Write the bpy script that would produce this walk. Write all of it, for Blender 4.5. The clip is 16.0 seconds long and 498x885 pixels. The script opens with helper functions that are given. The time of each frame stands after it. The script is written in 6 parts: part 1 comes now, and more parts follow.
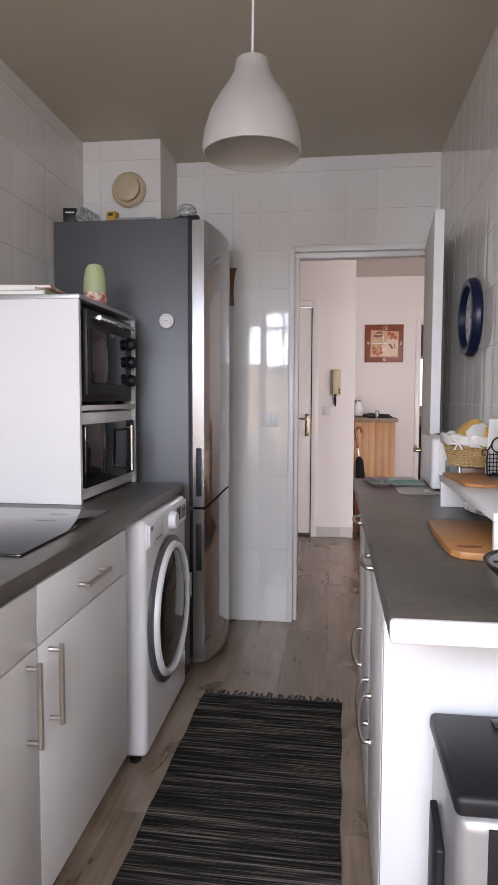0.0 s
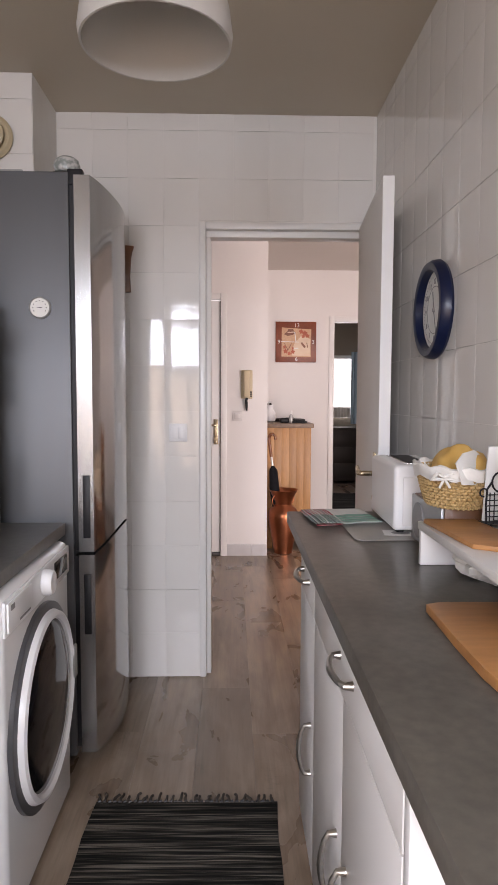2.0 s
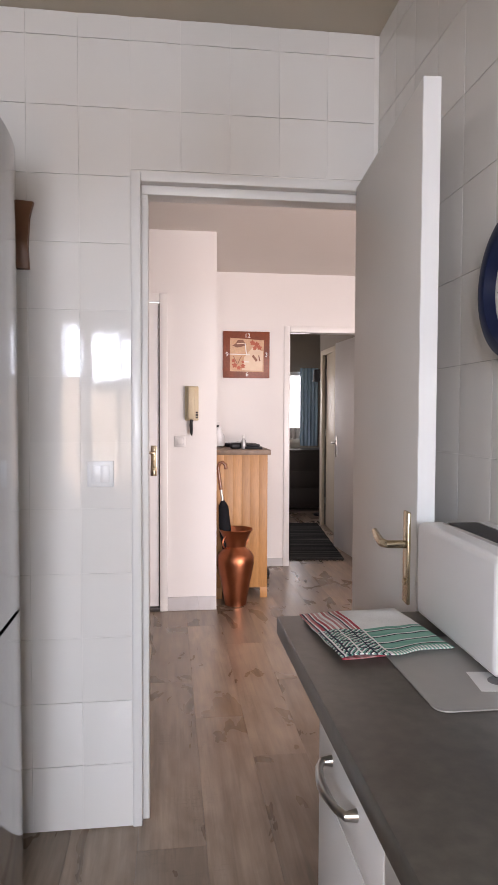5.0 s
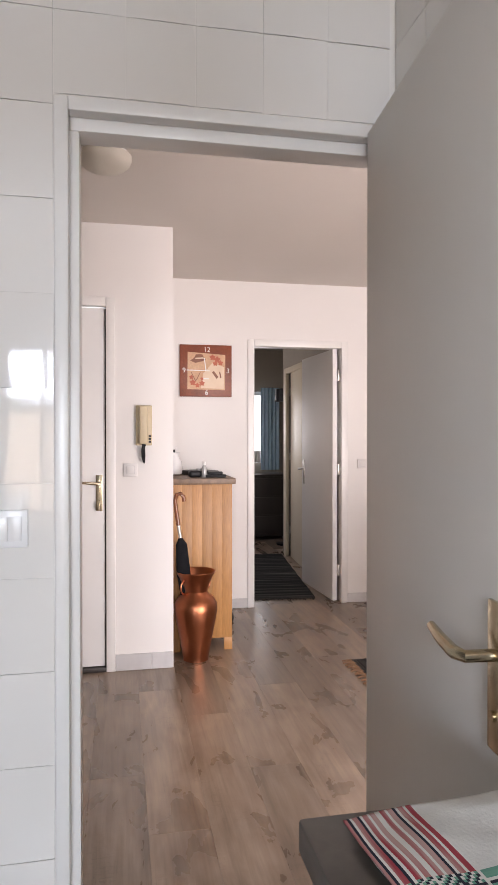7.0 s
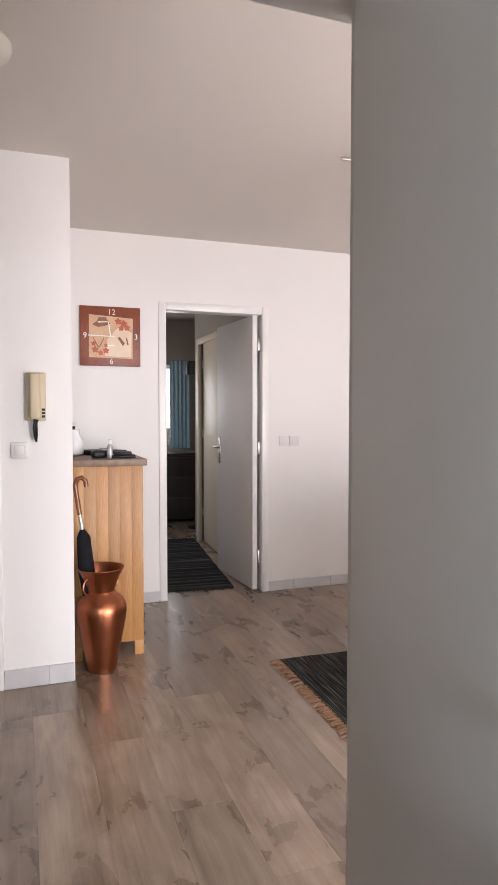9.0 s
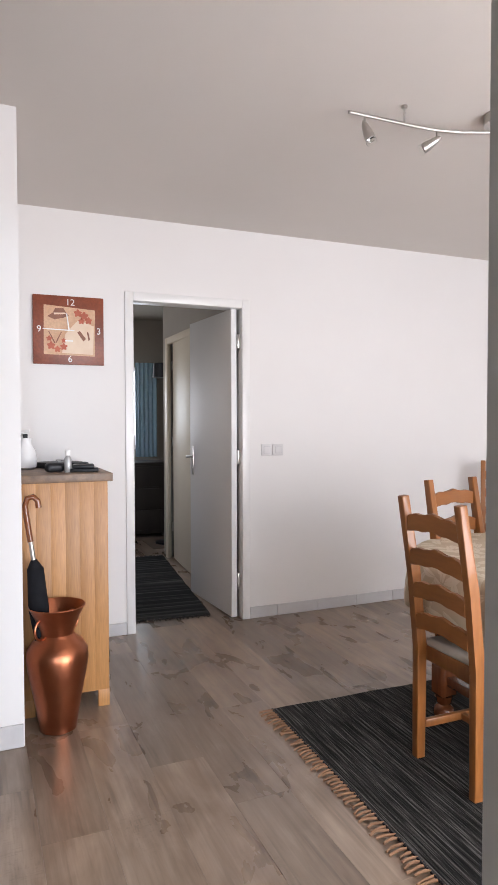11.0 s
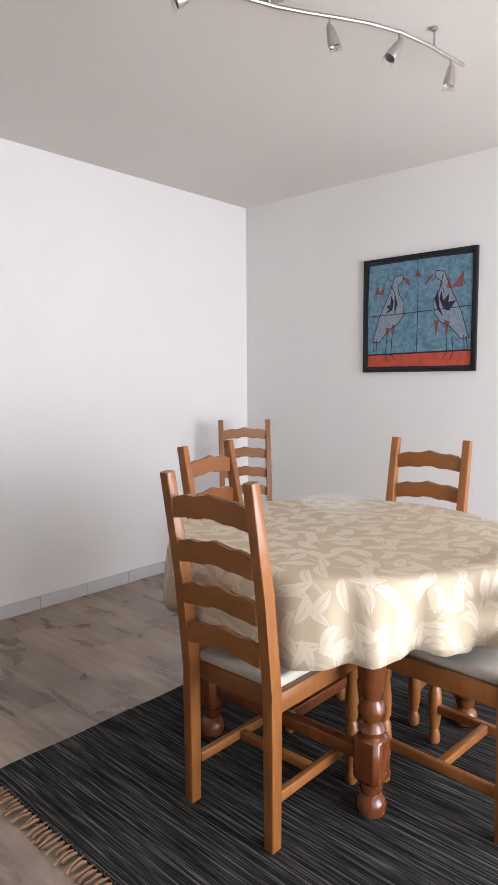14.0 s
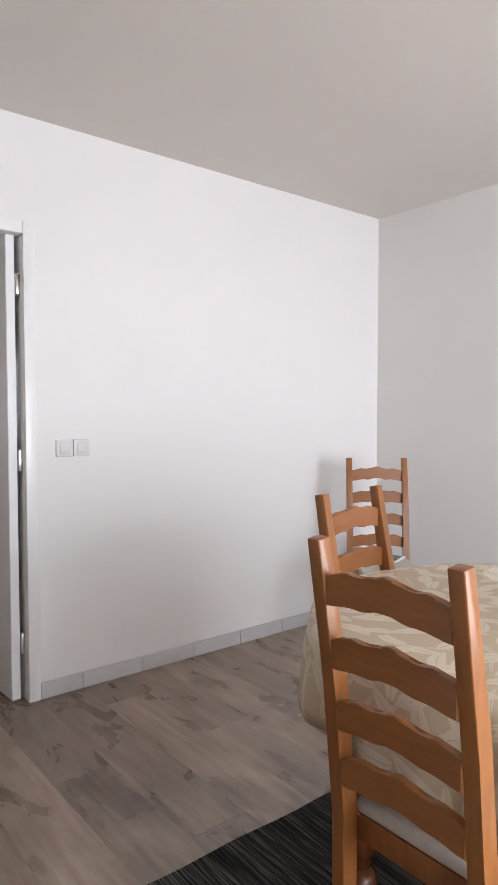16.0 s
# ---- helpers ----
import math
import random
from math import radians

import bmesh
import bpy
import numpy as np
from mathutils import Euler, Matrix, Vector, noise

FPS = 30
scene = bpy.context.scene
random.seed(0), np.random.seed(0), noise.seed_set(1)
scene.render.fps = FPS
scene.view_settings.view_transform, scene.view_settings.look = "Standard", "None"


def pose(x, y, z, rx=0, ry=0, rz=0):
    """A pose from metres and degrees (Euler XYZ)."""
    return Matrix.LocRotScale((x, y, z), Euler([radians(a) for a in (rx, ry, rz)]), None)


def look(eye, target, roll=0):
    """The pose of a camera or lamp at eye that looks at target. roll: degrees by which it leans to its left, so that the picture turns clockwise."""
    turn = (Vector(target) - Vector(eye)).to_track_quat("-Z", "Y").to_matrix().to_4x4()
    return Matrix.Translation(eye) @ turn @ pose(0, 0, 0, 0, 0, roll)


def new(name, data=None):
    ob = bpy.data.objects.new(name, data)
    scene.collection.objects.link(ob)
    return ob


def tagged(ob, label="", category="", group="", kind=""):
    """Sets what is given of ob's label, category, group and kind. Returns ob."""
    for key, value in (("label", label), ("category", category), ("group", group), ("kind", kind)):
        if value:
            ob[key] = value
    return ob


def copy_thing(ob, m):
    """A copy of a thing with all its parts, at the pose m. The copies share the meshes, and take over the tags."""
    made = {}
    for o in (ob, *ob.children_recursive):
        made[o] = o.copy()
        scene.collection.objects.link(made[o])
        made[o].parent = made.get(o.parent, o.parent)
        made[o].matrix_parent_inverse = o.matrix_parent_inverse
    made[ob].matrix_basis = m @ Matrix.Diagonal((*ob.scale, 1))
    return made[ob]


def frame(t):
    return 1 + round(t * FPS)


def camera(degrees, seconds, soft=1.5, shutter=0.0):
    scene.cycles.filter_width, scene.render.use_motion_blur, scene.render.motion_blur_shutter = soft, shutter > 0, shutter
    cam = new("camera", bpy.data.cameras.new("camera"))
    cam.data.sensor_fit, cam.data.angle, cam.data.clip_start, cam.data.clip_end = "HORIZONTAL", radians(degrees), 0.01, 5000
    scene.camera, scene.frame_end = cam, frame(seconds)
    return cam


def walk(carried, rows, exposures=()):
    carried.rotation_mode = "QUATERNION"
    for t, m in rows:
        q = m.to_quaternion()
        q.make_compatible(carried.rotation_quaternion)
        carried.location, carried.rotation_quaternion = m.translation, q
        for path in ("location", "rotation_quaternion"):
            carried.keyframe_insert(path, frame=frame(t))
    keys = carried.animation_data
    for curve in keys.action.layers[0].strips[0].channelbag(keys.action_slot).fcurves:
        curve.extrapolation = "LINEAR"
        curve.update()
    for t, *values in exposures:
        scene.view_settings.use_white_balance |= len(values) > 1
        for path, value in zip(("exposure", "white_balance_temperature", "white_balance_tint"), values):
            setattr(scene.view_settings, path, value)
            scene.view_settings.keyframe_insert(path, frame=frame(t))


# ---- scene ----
cam = camera(42.1, 16.0)
PATH = [
    (0, (0.133, 0.919, 1.237), (-0.121, 2.898, 1.1), 0.2),
    (0.5, (0.127, 1.05, 1.238), (-0.075, 3.035, 1.097), 0.3),
    (1, (0.103, 1.217, 1.254), (0.011, 3.209, 1.109), 0.3),
    (1.5, (0.064, 1.357, 1.267), (0.105, 3.346, 1.056), 0.2),
    (2, (0.042, 1.533, 1.283), (0.095, 3.527, 1.141), 0.2),
    (2.5, (0.035, 1.667, 1.278), (0.083, 3.659, 1.102), 0.2),
    (3, (0.032, 1.812, 1.28), (0.081, 3.807, 1.139), 0.2),
    (3.5, (0.011, 1.954, 1.291), (0.184, 3.941, 1.152), 0.3),
    (6, (0.013, 2.69, 1.305), (0.325, 4.665, 1.249), 0.0),
    (6.5, (0.025, 2.835, 1.307), (0.408, 4.797, 1.251), -0.1),
    (7, (0.038, 2.987, 1.316), (0.424, 4.95, 1.297), -0.0),
    (7.5, (0.045, 3.083, 1.309), (0.446, 5.042, 1.267), 0.0),
    (8, (0.052, 3.227, 1.307), (0.482, 5.18, 1.259), 0.0),
    (8.5, (0.069, 3.351, 1.298), (0.668, 5.257, 1.211), -0.0),
    (11, (0.171, 4.0, 1.292), (0.943, 5.843, 1.224), -0.1),
    (11.5, (0.201, 4.118, 1.28), (1.097, 5.905, 1.197), -0.3),
    (12, (0.27, 4.256, 1.289), (1.237, 6.006, 1.231), -0.4),
    (12.5, (0.329, 4.354, 1.271), (1.407, 6.033, 1.126), -0.4),
    (13, (0.369, 4.464, 1.274), (1.574, 6.052, 1.113), -0.4),
    (13.5, (0.399, 4.549, 1.265), (1.766, 5.998, 1.086), -0.5),
    (14, (0.456, 4.637, 1.26), (1.939, 5.966, 1.07), -0.4),
    (14.5, (0.551, 4.762, 1.255), (2.037, 6.089, 1.081), -0.3),
    (15, (0.608, 4.86, 1.243), (2.066, 6.222, 1.099), -0.2),
    (15.5, (0.691, 5.016, 1.241), (2.022, 6.504, 1.119), -0.2),
    (16, (0.748, 5.116, 1.247), (2.004, 6.669, 1.162), -0.0),
]
EXPOSURES = [(0, 0.05, 7200, 28), (1.5, 0.18, 7600, 30), (2.0, 0.28, 7600, 30), (2.5, 0.58, 7600, 29), (3.0, 0.66, 7500, 28), (3.5, 0.50, 7350, 29), (6, 0.68, 7350, 26), (8.5, 0.68, 7000, 21), (11, 0.72, 6450, 16), (12.5, 0.74, 6300, 14), (16, 0.76, 6250, 13)]
walk(cam, [(t, look(eye, target, roll)) for t, eye, target, roll in PATH], EXPOSURES)
KITCHEN_SKY, KITCHEN_GROUND, LIVING_SKY, LIVING_GROUND = 39.0, 16.0, 102.0, 16.0

# ---- world and light ----
world = bpy.data.worlds.new("sky")
scene.world = world
world.use_nodes = True
_bg = world.node_tree.nodes["Background"]
_sky = world.node_tree.nodes.new("ShaderNodeTexSky")
_sky.sky_type, _sky.sun_disc = "NISHITA", False
_sky.sun_elevation, _sky.sun_rotation = radians(48), radians(20)
world.node_tree.links.new(_sky.outputs["Color"], _bg.inputs["Color"])
_bg.inputs["Strength"].default_value = 0.12

_sun = bpy.data.lights.new("sun", "SUN")
_sun.energy, _sun.angle, _sun.color = 3.0, radians(0.5), (1.0, 0.95, 0.88)
sun = new("sun", _sun)
_d = Vector((math.sin(radians(20)) * math.cos(radians(48)), math.cos(radians(20)) * math.cos(radians(48)), math.sin(radians(48))))
sun.matrix_world = look(_d * 20, (0, 0, 0))


def window_lamp(name, eye, target, sx, sy, watts, colour, spread=180):
    lamp = bpy.data.lights.new(name, "AREA")
    lamp.shape, lamp.size, lamp.size_y, lamp.energy, lamp.color = "RECTANGLE", sx, sy, watts, colour
    lamp.spread = radians(spread)
    ob = new(name, lamp)
    ob.matrix_world = look(eye, target)
    return ob


# windows send cool sky light down into the room; added lamps throw warm bounce up
for _x, _share in ((-0.63, 0.60), (0.16, 0.40)):
    window_lamp("kitchen_sky_light", (_x, -0.30, 1.80), (_x, 3, 0.05), 0.66, 0.60, KITCHEN_SKY * _share, (0.64, 0.84, 1.0), 108)
    window_lamp("kitchen_bounce_fill", (_x, -0.30, 0.98), (_x, 3, 1.75), 0.66, 0.85, KITCHEN_GROUND * _share, (1.0, 0.86, 0.70))
window_lamp("living_sky_light", (2.4, 2.44, 1.06), (2.4, 8, 0.60), 2.5, 1.95, LIVING_SKY, (0.90, 0.945, 1.0))
window_lamp("living_bounce_fill", (2.4, 2.52, 0.60), (2.4, 8, 1.9), 2.5, 0.9, LIVING_GROUND, (1.0, 0.92, 0.82))
window_lamp("bedroom_window_light", (1.5, 11.68, 1.45), (1.5, 9, 1.2), 0.9, 0.9, 5.0, (0.85, 0.94, 1.0))
# added fill lamp that brightens the cream inner door; its window is assumed
window_lamp("inner_door_fill_light", (0.28, 9.8, 1.5), (1.9, 9.5, 1.2), 0.95, 1.1, 5.5, (0.95, 0.96, 1.0))


# ---- materials ----
def material(name, colour, rough=0.5, metal=0.0, second=None, scale=8.0, stretch=(1, 1, 1), amount=0.5, bump=0.0, bump_scale=60.0, spec=0.5, coat=0.0, vary=0.0, trans=0.0, fine=0.0):
    m = bpy.data.materials.new(name)
    m.use_nodes = True
    n, l = m.node_tree.nodes, m.node_tree.links
    b = n["Principled BSDF"]
    b.inputs["Roughness"].default_value, b.inputs["Metallic"].default_value = rough, metal
    b.inputs["Specular IOR Level"].default_value = spec
    b.inputs["Coat Weight"].default_value = coat
    b.inputs["Transmission Weight"].default_value = trans
    co = n.new("ShaderNodeTexCoord")
    mp = n.new("ShaderNodeMapping")
    mp.inputs["Scale"].default_value = stretch
    l.new(co.outputs["Object"], mp.inputs["Vector"])
    out = None
    rgba = (*colour, 1)
    if second:
        t = n.new("ShaderNodeTexNoise")
        t.inputs["Scale"].default_value, t.inputs["Detail"].default_value = scale, 6
        l.new(mp.outputs["Vector"], t.inputs["Vector"])
        r = n.new("ShaderNodeMapRange")
        r.inputs["From Min"].default_value, r.inputs["From Max"].default_value = 0.5 - amount * 0.5, 0.5 + amount * 0.5
        l.new(t.outputs["Fac"], r.inputs["Value"])
        mx = n.new("ShaderNodeMix")
        mx.data_type = "RGBA"
        mx.inputs["A"].default_value, mx.inputs["B"].default_value = rgba, (*second, 1)
        l.new(r.outputs["Result"], mx.inputs["Factor"])
        out = mx.outputs["Result"]
    if fine:
        t2 = n.new("ShaderNodeTexNoise")
        t2.inputs["Scale"].default_value, t2.inputs["Detail"].default_value = scale * 9, 4
        l.new(mp.outputs["Vector"], t2.inputs["Vector"])
        r2 = n.new("ShaderNodeMapRange")
        r2.inputs["From Min"].default_value, r2.inputs["From Max"].default_value = 0.3, 0.7
        r2.inputs["To Min"].default_value, r2.inputs["To Max"].default_value = 1 - fine, 1 + fine
        l.new(t2.outputs["Fac"], r2.inputs["Value"])
        h = n.new("ShaderNodeHueSaturation")
        l.new(r2.outputs["Result"], h.inputs["Value"])
        if out:
            l.new(out, h.inputs["Color"])
        else:
            h.inputs["Color"].default_value = rgba
        out = h.outputs["Color"]
    if vary:
        oi = n.new("ShaderNodeObjectInfo")
        r3 = n.new("ShaderNodeMapRange")
        r3.inputs["To Min"].default_value, r3.inputs["To Max"].default_value = 1 - vary, 1 + vary
        l.new(oi.outputs["Random"], r3.inputs["Value"])
        h2 = n.new("ShaderNodeHueSaturation")
        l.new(r3.outputs["Result"], h2.inputs["Value"])
        if out:
            l.new(out, h2.inputs["Color"])
        else:
            h2.inputs["Color"].default_value = rgba
        out = h2.outputs["Color"]
    if out:
        l.new(out, b.inputs["Base Color"])
    else:
        b.inputs["Base Color"].default_value = rgba
    if bump:
        bt = n.new("ShaderNodeTexNoise")
        bt.inputs["Scale"].default_value, bt.inputs["Detail"].default_value = bump_scale, 4
        l.new(mp.outputs["Vector"], bt.inputs["Vector"])
        bp = n.new("ShaderNodeBump")
        bp.inputs["Strength"].default_value, bp.inputs["Distance"].default_value = bump, 0.003
        l.new(bt.outputs["Fac"], bp.inputs["Height"])
        l.new(bp.outputs["Normal"], b.inputs["Normal"])
    return m


def plank_material():
    """Printed oak vinyl: long grain, dark streaks and patches of crosswise saw marks, each plank with its own cut."""
    m = material("vinyl_oak", (0.3, 0.22, 0.16), 0.30, spec=0.8)
    n, l = m.node_tree.nodes, m.node_tree.links
    b = n["Principled BSDF"]
    co, oi = n.new("ShaderNodeTexCoord"), n.new("ShaderNodeObjectInfo")
    add = n.new("ShaderNodeVectorMath")
    mul = n.new("ShaderNodeMath")
    mul.operation, mul.inputs[1].default_value = "MULTIPLY", 37.0
    l.new(oi.outputs["Random"], mul.inputs[0])
    l.new(co.outputs["Object"], add.inputs[0])
    l.new(mul.outputs[0], add.inputs[1])

    def grain(scl, stretch, detail=6, warp=0.6):
        mp = n.new("ShaderNodeMapping")
        mp.inputs["Scale"].default_value = stretch
        l.new(add.outputs[0], mp.inputs["Vector"])
        t = n.new("ShaderNodeTexNoise")
        t.inputs["Scale"].default_value, t.inputs["Detail"].default_value, t.inputs["Distortion"].default_value = scl, detail, warp
        l.new(mp.outputs["Vector"], t.inputs["Vector"])
        return t.outputs["Fac"]

    def span(sock, a, b_, c, d):
        r = n.new("ShaderNodeMapRange")
        for k, v in (("From Min", a), ("From Max", b_), ("To Min", c), ("To Max", d)):
            r.inputs[k].default_value = v
        l.new(sock, r.inputs["Value"])
        return r.outputs["Result"]

    def math2(op, p, q):
        k = n.new("ShaderNodeMath")
        k.operation = op
        l.new(p, k.inputs[0])
        l.new(q, k.inputs[1])
        return k.outputs[0]

    blotch, long_grain, fine = grain(4.5, (1.5, 0.7, 1)), grain(16.0, (1.6, 0.16, 1)), grain(70.0, (1.0, 0.05, 1))
    ramp = n.new("ShaderNodeValToRGB")
    e = ramp.color_ramp.elements
    e[0].position, e[0].color = 0.30, (0.120, 0.077, 0.051, 1)
    e[1].position, e[1].color = 0.68, (0.380, 0.290, 0.218, 1)
    e.new(0.46).color = (0.230, 0.163, 0.115, 1)
    mixa = n.new("ShaderNodeMix")
    mixa.inputs["Factor"].default_value = 0.42
    l.new(blotch, mixa.inputs["A"])
    l.new(long_grain, mixa.inputs["B"])
    l.new(mixa.outputs["Result"], ramp.inputs["Fac"])
    value = math2("MULTIPLY", span(oi.outputs["Random"], 0, 1, 0.76, 1.22), span(fine, 0.3, 0.7, 0.88, 1.10))
    # thin dark streaks along the grain
    value = math2("MULTIPLY", value, span(grain(30.0, (1.5, 0.07, 1), 3, 0.25), 0.56, 0.76, 1.0, 0.68))
    # saw marks: fine lines across the plank and a few along it, broken up, in patches
    cross = span(grain(170.0, (0.09, 1.0, 1), 2, 0.2), 0.55, 0.61, 0.0, 1.0)
    along = span(grain(170.0, (1.0, 0.09, 1), 2, 0.2), 0.57, 0.63, 0.0, 1.0)
    patch = span(grain(3.6, (1.9, 0.9, 1), 3, 0.4), 0.50, 0.74, 0.0, 1.0)
    broken = span(grain(60.0, (1, 1, 1), 2, 0.0), 0.44, 0.54, 0.0, 1.0)
    marks = math2("MULTIPLY", math2("MULTIPLY", math2("MAXIMUM", cross, along), patch), broken)
    value = math2("MULTIPLY", value, span(marks, 0.0, 1.0, 1.0, 0.76))
    h = n.new("ShaderNodeHueSaturation")
    l.new(value, h.inputs["Value"])
    l.new(ramp.outputs["Color"], h.inputs["Color"])
    l.new(h.outputs["Color"], b.inputs["Base Color"])
    l.new(span(blotch, 0.3, 0.7, 0.24, 0.36), b.inputs["Roughness"])
    bp = n.new("ShaderNodeBump")
    bp.inputs["Strength"].default_value, bp.inputs["Distance"].default_value = 0.2, 0.002
    l.new(long_grain, bp.inputs["Height"])
    l.new(bp.outputs["Normal"], b.inputs["Normal"])
    return m


def woven_material(name, dark, mid, light, along, lines=150.0):
    """Rag weave: short streaks of dark and light yarn that run along one axis."""
    m = material(name, dark, 0.95, spec=0.1)
    n, l = m.node_tree.nodes, m.node_tree.links
    b = n["Principled BSDF"]
    co = n.new("ShaderNodeTexCoord")
    outs = []
    for scl, ratio in ((lines, 0.020), (lines * 0.35, 0.022)):
        mp = n.new("ShaderNodeMapping")
        mp.inputs["Scale"].default_value = (ratio, 1, 1) if along == "x" else (1, ratio, 1)
        l.new(co.outputs["Object"], mp.inputs["Vector"])
        t = n.new("ShaderNodeTexNoise")
        t.inputs["Scale"].default_value, t.inputs["Detail"].default_value = scl, 2
        l.new(mp.outputs["Vector"], t.inputs["Vector"])
        outs.append(t.outputs["Fac"])
    mx = n.new("ShaderNodeMix")
    mx.inputs["Factor"].default_value = 0.5
    l.new(outs[0], mx.inputs["A"])
    l.new(outs[1], mx.inputs["B"])
    ramp = n.new("ShaderNodeValToRGB")
    e = ramp.color_ramp.elements
    e[0].position, e[0].color = 0.42, (*dark, 1)
    e[1].position, e[1].color = 0.66, (*light, 1)
    k = e.new(0.52)
    k.color = (*mid, 1)
    l.new(mx.outputs["Result"], ramp.inputs["Fac"])
    l.new(ramp.outputs["Color"], b.inputs["Base Color"])
    bp = n.new("ShaderNodeBump")
    bp.inputs["Strength"].default_value, bp.inputs["Distance"].default_value = 0.7, 0.004
    l.new(outs[0], bp.inputs["Height"])
    l.new(bp.outputs["Normal"], b.inputs["Normal"])
    return m


def damask_material():
    """Cream jacquard cloth with large tone-on-tone leaves, each turned its own way."""
    m = material("damask", (0.7, 0.6, 0.42), 0.75, spec=0.3)
    n, l = m.node_tree.nodes, m.node_tree.links
    b = n["Principled BSDF"]
    co = n.new("ShaderNodeTexCoord")

    def op(kind, p, q=None, val=None):
        k = n.new("ShaderNodeMath")
        k.operation = kind
        l.new(p, k.inputs[0])
        if q is not None:
            l.new(q, k.inputs[1])
        elif val is not None:
            k.inputs[1].default_value = val
        return k.outputs[0]

    def leaves(shift, scale, long, wide):
        mp = n.new("ShaderNodeMapping")
        mp.inputs["Location"].default_value = (shift, shift * 0.7, 0)
        l.new(co.outputs["UV"], mp.inputs["Vector"])
        v = n.new("ShaderNodeTexVoronoi")
        v.voronoi_dimensions = "2D"
        v.inputs["Scale"].default_value, v.inputs["Randomness"].default_value = scale, 0.75
        l.new(mp.outputs["Vector"], v.inputs["Vector"])
        d = n.new("ShaderNodeVectorMath")
        d.operation = "SUBTRACT"
        l.new(mp.outputs["Vector"], d.inputs[0])
        l.new(v.outputs["Position"], d.inputs[1])
        sep = n.new("ShaderNodeSeparateColor")
        l.new(v.outputs["Color"], sep.inputs["Color"])
        turn = n.new("ShaderNodeVectorRotate")
        turn.rotation_type = "Z_AXIS"
        l.new(d.outputs[0], turn.inputs["Vector"])
        l.new(op("MULTIPLY", sep.outputs[0], val=6.283), turn.inputs["Angle"])
        xyz = n.new("ShaderNodeSeparateXYZ")
        l.new(turn.outputs[0], xyz.inputs[0])
        u = op("DIVIDE", xyz.outputs["X"], val=long)
        bend = op("MULTIPLY", op("MULTIPLY", u, u), val=wide * 0.7)
        side = op("ABSOLUTE", op("SUBTRACT", xyz.outputs["Y"], bend))
        edge = op("SUBTRACT", op("MULTIPLY", op("SUBTRACT", op("MULTIPLY", op("MULTIPLY", u, u), val=-1.0), val=-1.0), val=wide), side)
        return op("MULTIPLY", op("SUBTRACT", op("GREATER_THAN", edge, val=0.0), op("LESS_THAN", side, val=0.0012)), op("GREATER_THAN", edge, val=0.0))

    mask = op("MAXIMUM", op("MAXIMUM", leaves(0.0, 10.0, 0.060, 0.019), leaves(3.37, 11.0, 0.055, 0.016)), leaves(7.91, 9.0, 0.068, 0.004))
    mx = n.new("ShaderNodeMix")
    mx.data_type = "RGBA"
    mx.inputs["A"].default_value, mx.inputs["B"].default_value = (0.560, 0.462, 0.330, 1), (0.690, 0.605, 0.475, 1)
    l.new(mask, mx.inputs["Factor"])
    l.new(mx.outputs["Result"], b.inputs["Base Color"])
    rr = n.new("ShaderNodeMapRange")
    rr.inputs["To Min"].default_value, rr.inputs["To Max"].default_value = 0.62, 0.45
    l.new(mask, rr.inputs["Value"])
    l.new(rr.outputs["Result"], b.inputs["Roughness"])
    weave = n.new("ShaderNodeTexNoise")
    weave.inputs["Scale"].default_value = 420.0
    l.new(co.outputs["Object"], weave.inputs["Vector"])
    bp = n.new("ShaderNodeBump")
    bp.inputs["Strength"].default_value, bp.inputs["Distance"].default_value = 0.15, 0.002
    l.new(weave.outputs["Fac"], bp.inputs["Height"])
    l.new(bp.outputs["Normal"], b.inputs["Normal"])
    return m


M_PLANK = plank_material()
M_SUB = material("screed", (0.20, 0.15, 0.115), 0.9, second=(0.15, 0.11, 0.085))
M_WALL = material("wall_paint", (0.775, 0.755, 0.735), 0.7, second=(0.75, 0.73, 0.71), scale=2.0, bump=0.08, bump_scale=140, spec=0.3)
# white tinted warm in the colour, for light bounced up off the floor
M_CEIL = material("ceiling_paint", (0.70, 0.655, 0.615), 0.8, second=(0.67, 0.625, 0.585), scale=1.5, bump=0.06, bump_scale=160, spec=0.2)
# off-white darkened and browned: dim warm bounce light sits in the colour
M_KCEIL = material("kitchen_ceiling_dimmed", (0.54, 0.475, 0.385), 0.5, second=(0.51, 0.445, 0.36), scale=1.5, bump=0.06, bump_scale=120, spec=0.3)
M_TILE = material("white_glazed_tile", (0.76, 0.74, 0.71), 0.055, second=(0.735, 0.715, 0.685), scale=3, bump=0.30, bump_scale=11, vary=0.02, spec=0.38)
M_GROUT = material("tile_grout", (0.80, 0.78, 0.75), 0.7, second=(0.75, 0.725, 0.69), scale=9)
M_DOOR = material("door_paint", (0.77, 0.745, 0.71), 0.45, second=(0.74, 0.715, 0.68), scale=3, stretch=(1, 1, 0.2), bump=0.08, bump_scale=80)
M_DOOREDGE = material("door_edge_paint", (0.80, 0.80, 0.79), 0.4, second=(0.76, 0.76, 0.75), scale=4)
M_FRAME = material("frame_gloss_paint", (0.79, 0.78, 0.76), 0.3, second=(0.75, 0.74, 0.72), scale=4, bump=0.05, bump_scale=60)
M_CREAM = material("cream_door_paint", (0.66, 0.58, 0.45), 0.45, second=(0.62, 0.54, 0.42), scale=3)
M_BASE = material("grey_skirting_tile", (0.56, 0.55, 0.55), 0.35, second=(0.50, 0.49, 0.49), scale=8, vary=0.04)
